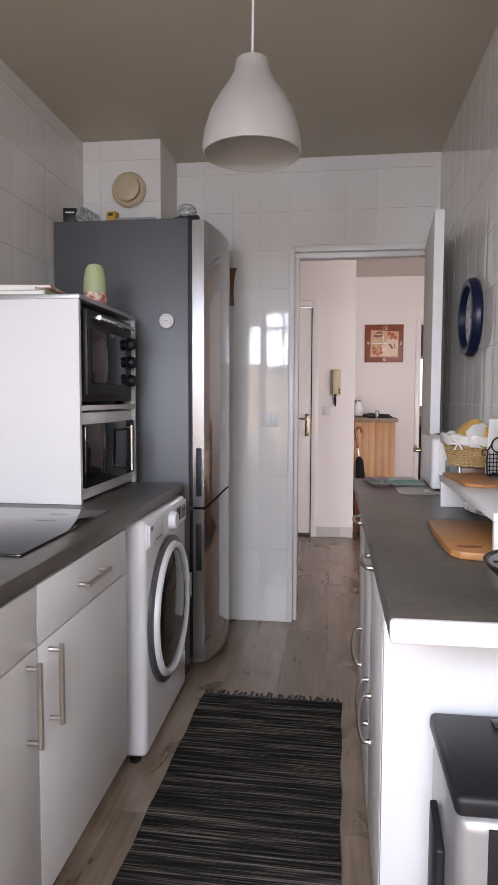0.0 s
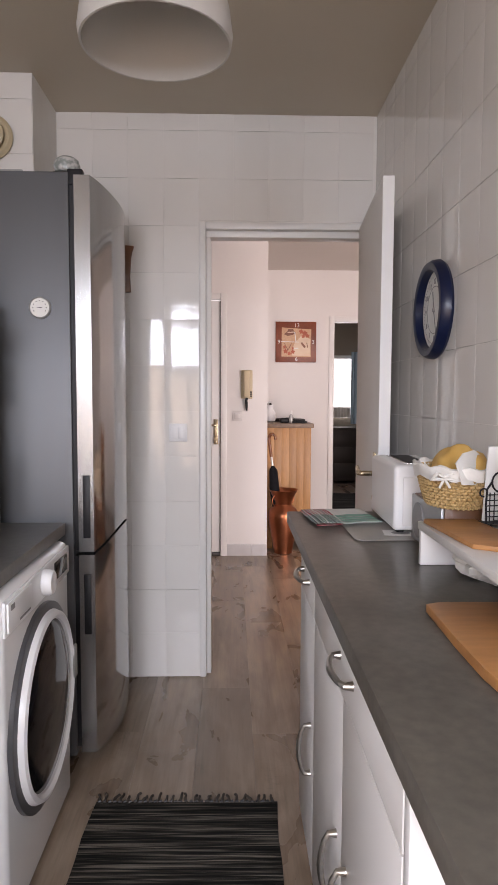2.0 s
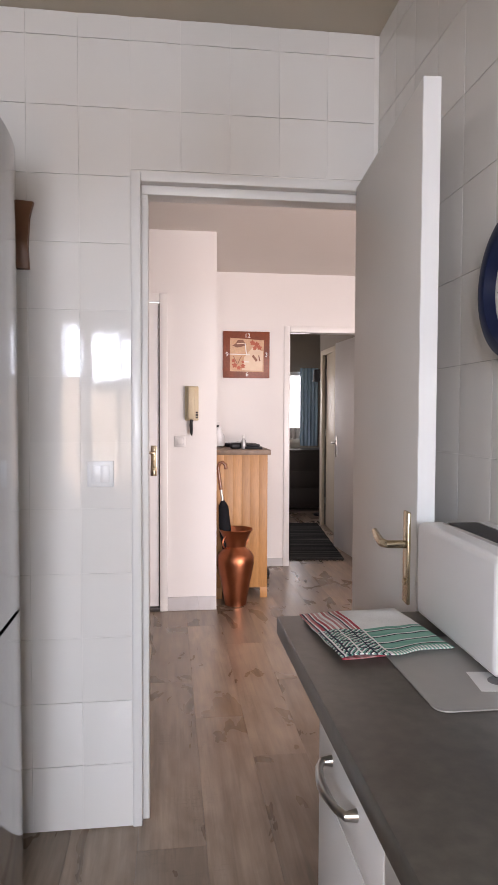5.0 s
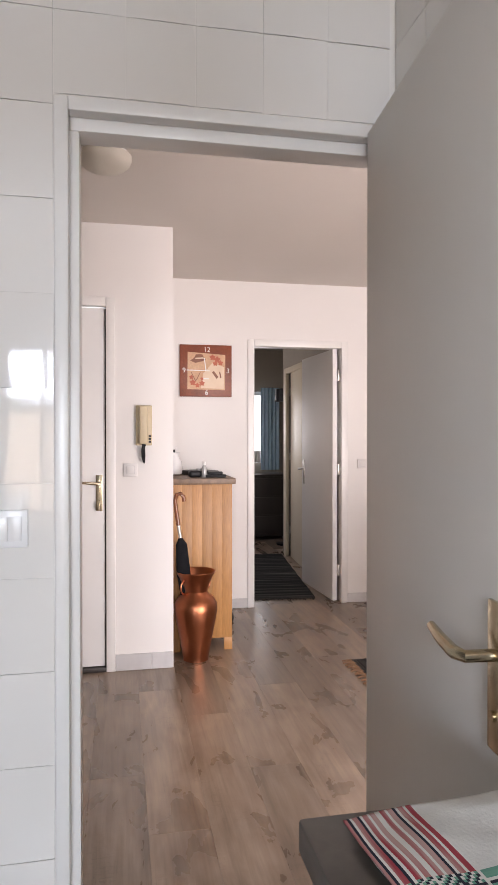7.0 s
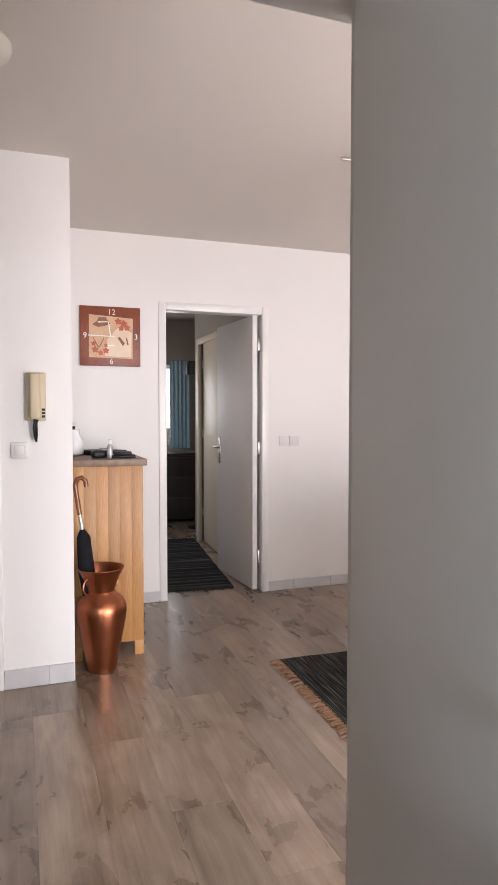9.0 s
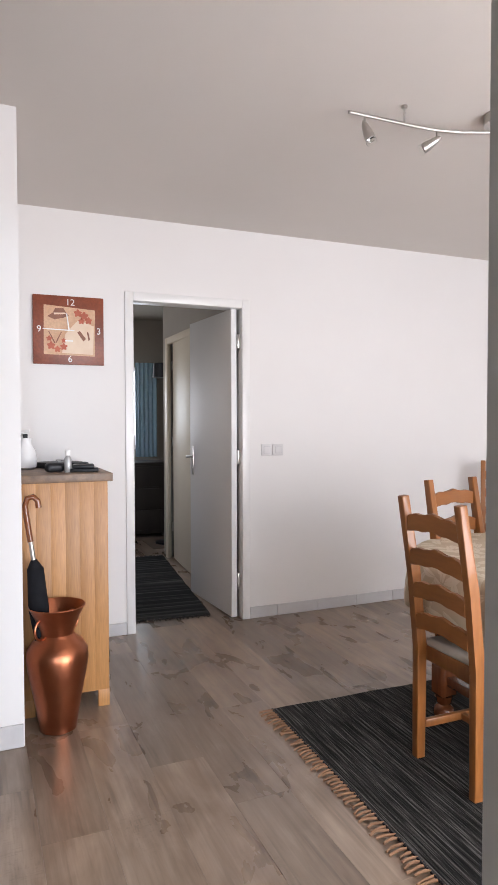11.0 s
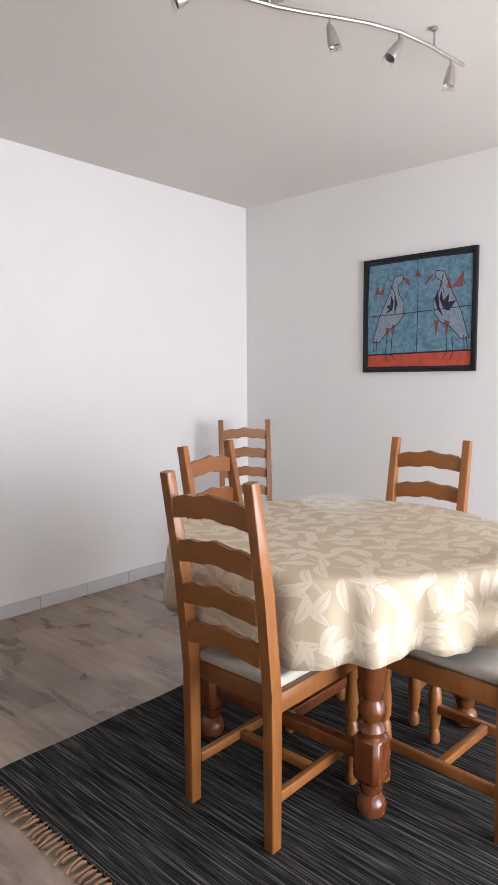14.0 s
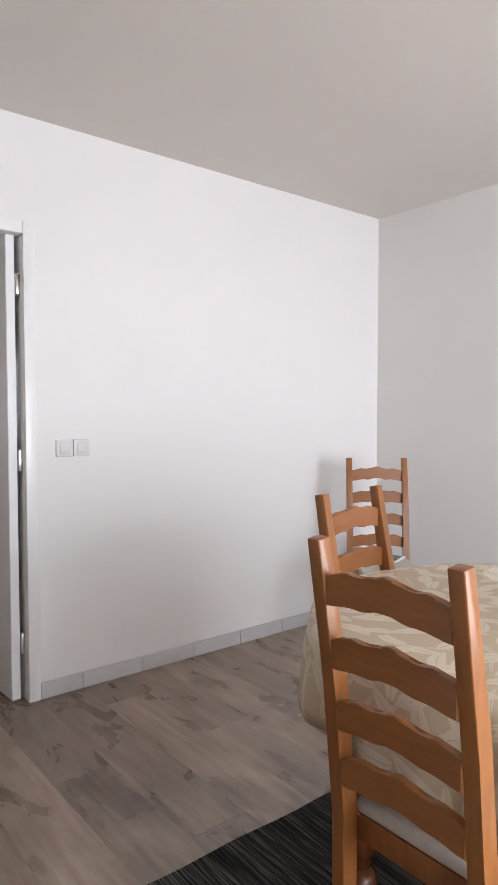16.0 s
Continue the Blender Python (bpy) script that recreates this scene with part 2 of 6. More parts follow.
M_LAM = material("white_laminate", (0.76, 0.745, 0.73), 0.35, second=(0.74, 0.725, 0.71), scale=3, bump=0.03, bump_scale=90)
M_WHITE = material("white_plastic", (0.82, 0.82, 0.82), 0.3, second=(0.79, 0.79, 0.79), scale=5)
M_PLATE = material("off_white_switch_plastic", (0.66, 0.645, 0.63), 0.35, second=(0.64, 0.625, 0.61), scale=6)
M_ENAMEL = material("white_enamel", (0.80, 0.80, 0.80), 0.22, second=(0.78, 0.78, 0.78), scale=3, coat=0.3)
M_WORK = material("grey_worktop", (0.060, 0.052, 0.044), 0.36, second=(0.128, 0.114, 0.096), scale=6, amount=0.5, fine=0.16, bump=0.05)
M_STEEL = material("brushed_steel_paint", (0.145, 0.15, 0.158), 0.50, 0.55, second=(0.13, 0.135, 0.142), scale=6, stretch=(1, 1, 0.1))
M_STEELDOOR = material("brushed_steel", (0.42, 0.42, 0.42), 0.22, 0.9, second=(0.38, 0.38, 0.38), scale=30, stretch=(1, 1, 0.03), bump=0.04, bump_scale=120)
M_STEELFRONT = material("polished_steel", (0.40, 0.40, 0.40), 0.11, 0.95, second=(0.37, 0.37, 0.37), scale=30, stretch=(1, 1, 0.03), bump=0.015, bump_scale=3)
M_CHROME = material("chrome", (0.75, 0.75, 0.75), 0.12, 1.0)
M_NICKEL = material("satin_nickel", (0.55, 0.53, 0.50), 0.28, 1.0, second=(0.48, 0.46, 0.43), scale=30)
M_BRASS = material("pale_brass", (0.62, 0.53, 0.38), 0.25, 1.0, second=(0.55, 0.46, 0.32), scale=20)
M_BLACKGLASS = material("black_glass", (0.008, 0.008, 0.010), 0.05, spec=0.5)
M_SMOKED = material("smoked_glass", (0.006, 0.006, 0.008), 0.08, spec=0.25)
M_BLACK = material("black_plastic", (0.011, 0.011, 0.013), 0.45, second=(0.017, 0.017, 0.019), scale=12, bump=0.05, spec=0.28)
M_DARK = material("dark_stained_wood", (0.022, 0.018, 0.016), 0.45, second=(0.04, 0.03, 0.025), scale=6, stretch=(1, 1, 0.2))
M_SHADE = material("white_shade_plastic", (0.58, 0.56, 0.53), 0.5, second=(0.56, 0.54, 0.51), scale=4)
_n, _l = M_SHADE.node_tree.nodes, M_SHADE.node_tree.links
_tr, _mx = _n.new("ShaderNodeBsdfTranslucent"), _n.new("ShaderNodeMixShader")
_tr.inputs["Color"].default_value = (0.72, 0.70, 0.66, 1)
_mx.inputs[0].default_value = 0.35
_l.new(_n["Principled BSDF"].outputs[0], _mx.inputs[1])
_l.new(_tr.outputs[0], _mx.inputs[2])
_l.new(_mx.outputs[0], _n["Material Output"].inputs["Surface"])
M_FROST = material("frosted_glass", (0.60, 0.57, 0.50), 0.5, second=(0.57, 0.54, 0.47), scale=5)
M_PINE = material("honey_beech", (0.325, 0.125, 0.034), 0.36, second=(0.235, 0.083, 0.021), scale=9, stretch=(1, 1, 0.15), fine=0.12, bump=0.05, coat=0.15, vary=0.06)
M_SLAT = material("honey_beech_slat", (0.305, 0.115, 0.031), 0.36, second=(0.22, 0.078, 0.02), scale=9, stretch=(1, 0.15, 1), fine=0.08, bump=0.04, coat=0.15, vary=0.06)
M_TABLEWOOD = material("red_brown_turned_wood", (0.20, 0.060, 0.018), 0.25, second=(0.13, 0.036, 0.012), scale=8, stretch=(1, 1, 0.2), fine=0.15, coat=0.5)
M_SEAT = material("grey_cream_seat_fabric", (0.58, 0.54, 0.47), 0.9, second=(0.52, 0.48, 0.42), scale=30, bump=0.3, bump_scale=300)
M_OAK = material("pine_cabinet_wood", (0.47, 0.235, 0.082), 0.45, second=(0.34, 0.155, 0.050), scale=7, stretch=(3, 3, 0.22), fine=0.14, bump=0.06, vary=0.11)
M_OAKTOP = material("block_top_wood", (0.22, 0.135, 0.08), 0.45, second=(0.12, 0.075, 0.05), scale=26, stretch=(1, 0.5, 1), amount=0.4, fine=0.1)
M_COPPER = material("hammered_copper", (0.46, 0.165, 0.082), 0.32, 1.0, second=(0.33, 0.11, 0.055), scale=7, bump=0.35, bump_scale=45)
M_RUG = woven_material("kitchen_rag_weave", (0.010, 0.0095, 0.009), (0.030, 0.027, 0.023), (0.19, 0.17, 0.145), "x", 280)
M_RUG2 = woven_material("dining_rag_weave", (0.010, 0.010, 0.010), (0.035, 0.034, 0.032), (0.15, 0.147, 0.14), "y", 360)
M_RUG3 = woven_material("corridor_rag_weave", (0.010, 0.010, 0.010), (0.020, 0.020, 0.020), (0.10, 0.10, 0.095), "x", 60)
M_FRINGE = material("brown_fringe_yarn", (0.36, 0.20, 0.115), 0.95, second=(0.20, 0.11, 0.06), scale=30)
M_FRINGEDARK = material("dark_fringe_yarn", (0.07, 0.055, 0.045), 0.95, second=(0.03, 0.025, 0.02), scale=40)
M_CLOTH = damask_material()
M_GLASS = material("clear_glass", (0.97, 0.99, 0.98), 0.02, trans=1.0)
M_GLASS.node_tree.nodes["Principled BSDF"].inputs["IOR"].default_value = 1.08
M_BOWL = material("thin_clear_glass", (0.92, 0.95, 0.94), 0.03)
M_BOWL.node_tree.nodes["Principled BSDF"].inputs["Alpha"].default_value = 0.09
M_UMB = material("black_umbrella_cloth", (0.010, 0.010, 0.012), 0.9, spec=0.1, second=(0.016, 0.016, 0.018), scale=20)
M_BLUE = material("navy_clock_rim", (0.006, 0.011, 0.038), 0.3, spec=0.3)
M_DIAL = material("white_dial", (0.80, 0.79, 0.76), 0.5, second=(0.76, 0.75, 0.72), scale=6)
M_GREYINK = material("grey_ink", (0.28, 0.27, 0.27), 0.6)
M_RUST = material("rust_brown_board", (0.26, 0.065, 0.028), 0.4, second=(0.17, 0.04, 0.018), scale=9, fine=0.15)
M_SEPIA = material("sepia_print", (0.62, 0.40, 0.25), 0.5, second=(0.50, 0.26, 0.14), scale=9, fine=0.1)
M_SEPIADARK = material("sepia_shadow_print", (0.16, 0.055, 0.03), 0.5, second=(0.26, 0.10, 0.05), scale=16)
M_SEPIALIGHT = material("sepia_light_print", (0.74, 0.60, 0.46), 0.5, second=(0.66, 0.48, 0.34), scale=14)
M_SEPIARED = material("sepia_flower_print", (0.50, 0.11, 0.05), 0.5, second=(0.36, 0.07, 0.03), scale=20)
M_BEIGE = material("aged_beige_plastic", (0.54, 0.45, 0.30), 0.4, second=(0.49, 0.40, 0.26), scale=5)
M_WICKER = material("straw_wicker", (0.58, 0.40, 0.19), 0.7, second=(0.44, 0.28, 0.11), scale=30, fine=0.2)
M_LINEN = material("white_linen", (0.80, 0.78, 0.74), 0.9, second=(0.72, 0.70, 0.66), scale=14, bump=0.4, bump_scale=90)
M_BREAD = material("bread_bag_paper", (0.72, 0.45, 0.15), 0.6, second=(0.60, 0.33, 0.08), scale=20, bump=0.3, bump_scale=60)
M_BOARD = material("beech_board", (0.50, 0.23, 0.085), 0.45, second=(0.42, 0.18, 0.06), scale=7, stretch=(0.2, 1, 1), fine=0.1)
M_BROWNWOOD = material("brown_veneer", (0.20, 0.085, 0.04), 0.4, second=(0.14, 0.055, 0.025), scale=8, stretch=(0.3, 1, 1))
M_DIMGREY = material("dark_grey_plastic", (0.07, 0.07, 0.075), 0.35, second=(0.06, 0.06, 0.064), scale=9)
M_SILVER = material("silver_plastic", (0.42, 0.42, 0.42), 0.35, 0.5, second=(0.38, 0.38, 0.38), scale=9)
M_GREEN = material("sage_green_plastic", (0.42, 0.50, 0.27), 0.5, second=(0.38, 0.46, 0.24), scale=8)
M_FLORAL = material("floral_print", (0.75, 0.62, 0.48), 0.5, second=(0.42, 0.09, 0.08), scale=45, amount=0.25)
M_PAPER = material("white_paper", (0.80, 0.79, 0.77), 0.7, second=(0.74, 0.73, 0.71), scale=9)
M_BLUEBATIK = material("batik_blue_cloth", (0.065, 0.155, 0.24), 0.8, second=(0.15, 0.27, 0.33), scale=40, stretch=(1, 1, 1), amount=0.3, fine=0.25)
M_REDBATIK = material("batik_red_cloth", (0.52, 0.085, 0.04), 0.8, second=(0.34, 0.05, 0.03), scale=26, fine=0.2)
M_PALEBATIK = material("batik_pale_cloth", (0.30, 0.33, 0.38), 0.8, second=(0.11, 0.16, 0.23), scale=110, amount=0.5, fine=0.2)
M_MAROON = material("batik_maroon_cloth", (0.24, 0.07, 0.08), 0.8, second=(0.16, 0.05, 0.06), scale=30)
M_INK = material("batik_dark_line", (0.012, 0.014, 0.03), 0.8)
M_CLOTHRED = material("red_woven_check", (0.42, 0.05, 0.07), 0.9, second=(0.55, 0.35, 0.33), scale=60, stretch=(1, 0.05, 1), amount=0.2)
M_CLOTHGREEN = material("green_woven_check", (0.10, 0.32, 0.24), 0.9, second=(0.20, 0.42, 0.33), scale=60, stretch=(0.05, 1, 1), amount=0.2)
M_CLOTHWHITE = material("white_woven_cotton", (0.78, 0.77, 0.74), 0.9, second=(0.72, 0.71, 0.68), scale=60, bump=0.3, bump_scale=250)
M_CURTAIN = material("sheer_curtain", (0.42, 0.57, 0.66), 0.9, second=(0.34, 0.49, 0.59), scale=20, trans=0.0)
# brown-grey base: the dimness of corridor and bedroom is put into this colour
M_BEDWALL = material("bedroom_dimmed_paint", (0.36, 0.32, 0.27), 0.8, second=(0.32, 0.285, 0.24), scale=3)
M_MAT = material("grey_translucent_vinyl", (0.36, 0.34, 0.315), 0.3, second=(0.30, 0.285, 0.265), scale=14)
M_YELLOW = material("yellow_card", (0.55, 0.33, 0.06), 0.6, second=(0.48, 0.27, 0.05), scale=12)
M_CERAMIC = material("patterned_ceramic", (0.56, 0.56, 0.54), 0.25, second=(0.28, 0.31, 0.29), scale=60, amount=0.18)


# ---- mesh helpers ----
def mesh_object(name, bm, mat, parent=None, smooth=False):
    me = bpy.data.meshes.new(name)
    bmesh.ops.recalc_face_normals(bm, faces=bm.faces)
    bm.to_mesh(me)
    bm.free()
    if smooth:
        for p in me.polygons:
            p.use_smooth = True
        me.set_sharp_from_angle(angle=radians(38))
    me.materials.append(mat)
    ob = new(name, me)
    if parent:
        ob.parent = parent
    return ob


def add_box(bm, lo, hi, bevel=0.0, seg=2, m=None):
    r = bmesh.ops.create_cube(bm, size=1)
    vs = r["verts"]
    s = [b - a for a, b in zip(lo, hi)]
    c = [(a + b) / 2 for a, b in zip(lo, hi)]
    for v in vs:
        v.co = Vector([v.co[i] * s[i] + c[i] for i in range(3)])
    if m is not None:
        for v in vs:
            v.co = m @ v.co
    if bevel > 0:
        edges = list({e for v in vs for e in v.link_edges})
        bmesh.ops.bevel(bm, geom=edges, offset=bevel, segments=seg, affect="EDGES", profile=0.5)


def box(name, lo, hi, mat, parent=None, bevel=0.0, seg=2):
    bm = bmesh.new()
    add_box(bm, lo, hi, bevel, seg)
    return mesh_object(name, bm, mat, parent, bevel > 0)


def boxes(name, spans, mat, parent=None, bevel=0.0):
    if parent:
        return [box(name, lo, hi, mat, parent, bevel) for lo, hi in spans][-1]
    bm = bmesh.new()
    for lo, hi in spans:
        add_box(bm, lo, hi, bevel)
    return mesh_object(name, bm, mat, parent, bevel > 0)


def add_lathe(bm, profile, seg=32, m=None, cap=True):
    rings = []
    for r, z in profile:
        rings.append([bm.verts.new((r * math.cos(2 * math.pi * i / seg), r * math.sin(2 * math.pi * i / seg), z)) for i in range(seg)])
    for a, b in zip(rings, rings[1:]):
        for i in range(seg):
            j = (i + 1) % seg
            bm.faces.new((a[i], a[j], b[j], b[i]))
    if cap:
        bm.faces.new(rings[0][::-1])
        bm.faces.new(rings[-1])
    if m is not None:
        for ring in rings:
            for v in ring:
                v.co = m @ v.co


def lathe(name, profile, mat, parent=None, seg=32, m=None, cap=True):
    bm = bmesh.new()
    add_lathe(bm, profile, seg, m, cap)
    return mesh_object(name, bm, mat, parent, True)


def add_tube(bm, pts, r, seg=8):
    pts = [Vector(p) for p in pts]
    rings = []
    side = None
    for i, p in enumerate(pts):
        d = (pts[min(i + 1, len(pts) - 1)] - pts[max(i - 1, 0)]).normalized()
        if side is None:
            side = d.orthogonal().normalized()
        side = (side - d * side.dot(d)).normalized()
        up = d.cross(side)
        rr = r[i] if isinstance(r, (list, tuple)) else r
        rings.append([bm.verts.new(p + side * (rr * math.cos(2 * math.pi * k / seg)) + up * (rr * math.sin(2 * math.pi * k / seg))) for k in range(seg)])
    for a, b in zip(rings, rings[1:]):
        for k in range(seg):
            j = (k + 1) % seg
            bm.faces.new((a[k], a[j], b[j], b[k]))
    bm.faces.new(rings[0][::-1])
    bm.faces.new(rings[-1])


def tube(name, pts, r, mat, parent=None, seg=8):
    bm = bmesh.new()
    add_tube(bm, pts, r, seg)
    return mesh_object(name, bm, mat, parent, True)


def add_prism(bm, outline, m, depth):
    """A flat outline in (u, v), pushed out by depth, placed by the pose m."""
    a = [bm.verts.new(m @ Vector((u, v, 0))) for u, v in outline]
    b = [bm.verts.new(m @ Vector((u, v, depth))) for u, v in outline]
    n = len(a)
    for i in range(n):
        j = (i + 1) % n
        bm.faces.new((a[i], a[j], b[j], b[i]))
    bm.faces.new(a[::-1])
    bm.faces.new(b)


def prism(name, outline, m, depth, mat, parent=None, bevel=0.0):
    bm = bmesh.new()
    add_prism(bm, outline, m, depth)
    if bevel:
        bmesh.ops.bevel(bm, geom=list(bm.edges), offset=bevel, segments=2, affect="EDGES", profile=0.5)
    return mesh_object(name, bm, mat, parent, bevel > 0)


def disc(rx, ry, n=20, cx=0.0, cy=0.0, start=0.0, end=360.0):
    return [(cx + rx * math.cos(radians(start + (end - start) * i / n)), cy + ry * math.sin(radians(start + (end - start) * i / n))) for i in range(n)]


def thing(name, m, label, category, group=""):
    e = new(name)
    e.empty_display_size = 0.1
    e.matrix_basis = m
    return tagged(e, label, category, group)


def structure(ob, label="", category=""):
    return tagged(ob, label, category, "", "structure")


def written(name, text, size, m, mat, parent=None):
    c = bpy.data.curves.new(name, "FONT")
    c.body, c.size, c.align_x, c.align_y, c.extrude = text, size, "CENTER", "CENTER", 0.0006
    tmp = new(name, c)
    me = bpy.data.meshes.new_from_object(tmp.evaluated_get(bpy.context.evaluated_depsgraph_get()))
    bpy.data.objects.remove(tmp)
    me.materials.clear()
    me.materials.append(mat)
    for v in me.vertices:
        v.co = m @ v.co
    ob = new(name, me)
    ob.parent = parent
    return ob


FACE_S = pose(0, 0, 0, 90, 0, 0)      # a picture plane that looks towards -y
FACE_W = pose(0, 0, 0, 90, 0, -90)    # towards -x
FACE_E = pose(0, 0, 0, 90, 0, 90)     # towards +x

# ---- the setting ----
H = 2.5
KX0, KX1, KY0, KY1 = -1.112, 0.672, -0.35, 4.426      # kitchen
HY = 4.51                                             # hall side of the kitchen's end wall
NY, EX = 7.86, 4.036                                  # far wall and picture wall
ENT = 6.68                                            # entry wall
SX = 0.325                                            # corner of the entry wall

floor = structure(box("floor", (-1.7, -0.6, -0.10), (4.3, 12.0, -0.006), M_SUB), "grey brown oak plank vinyl floor", "floor")
structure(box("ceiling_kitchen", (KX0 - 0.1, -0.45, H), (KX1 + 0.05, 4.47, H + 0.12), M_KCEIL), "matt off-white kitchen ceiling, dim warm light put into its colour", "ceiling")
structure(boxes("ceiling_living", [((KX1 + 0.05, 2.1, H), (4.2, 4.47, H + 0.12)), ((-1.7, 4.47, H), (4.2, 8.0, H + 0.12))], M_CEIL), "matt white painted ceiling, warm floor bounce tinted into its colour", "ceiling")
# takes the darkened wall colour, so the ceiling reads as shaded
structure(box("ceiling_bedroom", (0.2, 8.0, H), (4.2, 12.0, H + 0.12), M_BEDWALL), "corridor ceiling, dimness put into its colour", "ceiling")

# kitchen walls, behind their tiles
wall_kw = structure(box("wall_kitchen_west", (KX0 - 0.1, KY0, 0), (KX0 - 0.0022, KY1, H), M_GROUT), "white glazed tile kitchen wall", "wall")
wall_ke = structure(box("wall_kitchen_east", (KX1 + 0.0022, KY0, 0), (KX1 + 0.10, HY, H), M_GROUT), "white glazed tile kitchen wall", "wall")
wall_kn = structure(boxes("wall_kitchen_north", [((-1.6, KY1 + 0.0022, 0), (-0.10, HY, H)), ((-0.10, KY1 + 0.0022, 2.04), (KX1 + 0.006, HY, H)), ((0.645, KY1 + 0.0022, 0), (KX1 + 0.006, HY, 2.04))], M_GROUT), "white glazed tile kitchen wall round a doorway", "wall")
structure(boxes("wall_kitchen_plaster", [((-1.6, HY, 0), (-0.10, HY + 0.006, H)), ((-0.10, HY, 2.04), (0.78, HY + 0.006, H)), ((0.664, HY, 0), (0.78, HY + 0.006, 2.04)), ((0.772, -0.1, 0), (0.78, HY, H))], M_WALL), "white painted plaster", "wall")
structure(boxes("wall_kitchen_south", [((KX0 - 0.1, KY0 - 0.2, 0), (-1.0, KY0, H)), ((0.55, KY0 - 0.2, 0), (KX1 + 0.1, KY0, H)), ((-1.0, KY0 - 0.2, 0), (0.55, KY0, 0.44)), ((-1.0, KY0 - 0.2, 2.22), (0.55, KY0, H))], M_WALL), "white painted wall with a window", "wall")
win_k = structure(boxes("window_1", [((-1.0, KY0 - 0.12, 0.44), (-0.94, KY0 - 0.06, 2.22)), ((0.49, KY0 - 0.12, 0.44), (0.55, KY0 - 0.06, 2.22)), ((-0.94, KY0 - 0.12, 0.44), (0.49, KY0 - 0.06, 0.50)), ((-0.94, KY0 - 0.12, 2.16), (0.49, KY0 - 0.06, 2.22)), ((-0.27, KY0 - 0.12, 0.50), (-0.17, KY0 - 0.06, 2.16))], M_FRAME), "white glazed balcony door", "window")

# living room and hall
structure(boxes("wall_north", [((SX - 0.1, NY, 0), (0.99, NY + 0.1, H)), ((0.99, NY, 2.055), (1.785, NY + 0.1, H)), ((1.785, NY, 0), (4.2, NY + 0.1, H))], M_WALL), "white painted living room wall with a doorway", "wall")
structure(box("wall_east", (EX, 2.2, 0), (EX + 0.1, NY, H), M_WALL), "white painted living room wall", "wall")
structure(boxes("wall_entry", [((-1.6, ENT, 0), (-0.95, ENT + 0.1, H)), ((-0.95, ENT, 2.075), (0.0, ENT + 0.1, H)), ((0.0, ENT, 0), (SX, ENT + 0.1, H)), ((SX - 0.1, ENT + 0.1, 0), (SX, NY, H))], M_WALL), "white painted hall wall round the entry door", "wall")
structure(box("wall_hall_west", (-1.7, HY, 0), (-1.6, ENT + 0.1, H), M_WALL), "white painted hall wall", "wall")
structure(boxes("wall_south", [((0.78, 2.2, 0), (1.05, 2.4, H)), ((3.75, 2.2, 0), (EX, 2.4, H)), ((1.05, 2.2, 2.2), (3.75, 2.4, H))], M_WALL), "white painted wall with a wide balcony window", "wall")
structure(boxes("window_2", [((1.05, 2.26, 0.0), (1.12, 2.32, 2.2)), ((3.68, 2.26, 0.0), (3.75, 2.32, 2.2)), ((1.12, 2.26, 2.13), (3.68, 2.32, 2.2)), ((1.12, 2.26, 0.0), (3.68, 2.32, 0.07)), ((2.36, 2.26, 0.07), (2.44, 2.32, 2.13))], M_FRAME), "white balcony window frame", "window")

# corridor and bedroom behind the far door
structure(boxes("wall_corridor", [((0.90, NY + 0.1, 0), (0.98, 8.8, H)), ((1.83, NY + 0.1, 0), (1.93, 9.02, H)), ((1.83, 9.02, 2.06), (1.93, 9.93, H)), ((1.83, 9.93, 0), (1.93, 10.1, H)), ((2.10, 8.9, 0), (2.16, 10.1, H))], M_BEDWALL), "corridor wall, dimness put into its colour", "wall")
# the unseen west opening, y 9.3 to 10.3, is added with the fill lamp
structure(boxes("wall_bedroom", [((0.3, 8.7, 0), (0.90, 8.8, H)), ((1.93, 10.0, 0), (3.2, 10.1, H)), ((0.2, 8.7, 0), (0.3, 9.3, H)), ((0.2, 10.3, 0), (0.3, 11.8, H)), ((0.2, 9.3, 0), (0.3, 10.3, 0.9)), ((0.2, 9.3, 2.1), (0.3, 10.3, H)), ((3.2, 10.0, 0), (3.3, 11.8, H)), ((0.3, 11.7, 0), (0.95, 11.8, H)), ((2.05, 11.7, 0), (3.2, 11.8, H)), ((0.95, 11.7, 0), (2.05, 11.8, 0.95)), ((0.95, 11.7, 1.93), (2.05, 11.8, H))], M_BEDWALL), "bedroom wall with a bright window, dimness put into its colour", "wall")
structure(boxes("window_3", [((0.95, 11.72, 0.95), (1.0, 11.77, 1.93)), ((2.0, 11.72, 0.95), (2.05, 11.77, 1.93)), ((1.0, 11.72, 0.95), (2.0, 11.77, 1.0)), ((1.0, 11.72, 1.88), (2.0, 11.77, 1.93)), ((1.47, 11.72, 1.0), (1.53, 11.77, 1.88))], M_FRAME), "white bedroom window frame", "window")


def casing(name, x0, x1, top, y0, y1, width, label):
    """A painted door lining with stops: two uprights and a head."""
    spans = [((x0, y0, 0), (x0 + width, y1, top + width)), ((x1 - width, y0, 0), (x1, y1, top + width)), ((x0 + width, y0, top), (x1 - width, y1, top + width))]
    return structure(boxes(name, spans, M_FRAME, None, 0.004), label, "door frame")


# doorway from kitchen to hall, with the rebate in which the leaf shuts
casing("trim_kitchen_door", -0.103, 0.672, 2.012, KY1 - 0.008, KY1 + 0.03, 0.030, "white gloss door frame in the tiled wall")
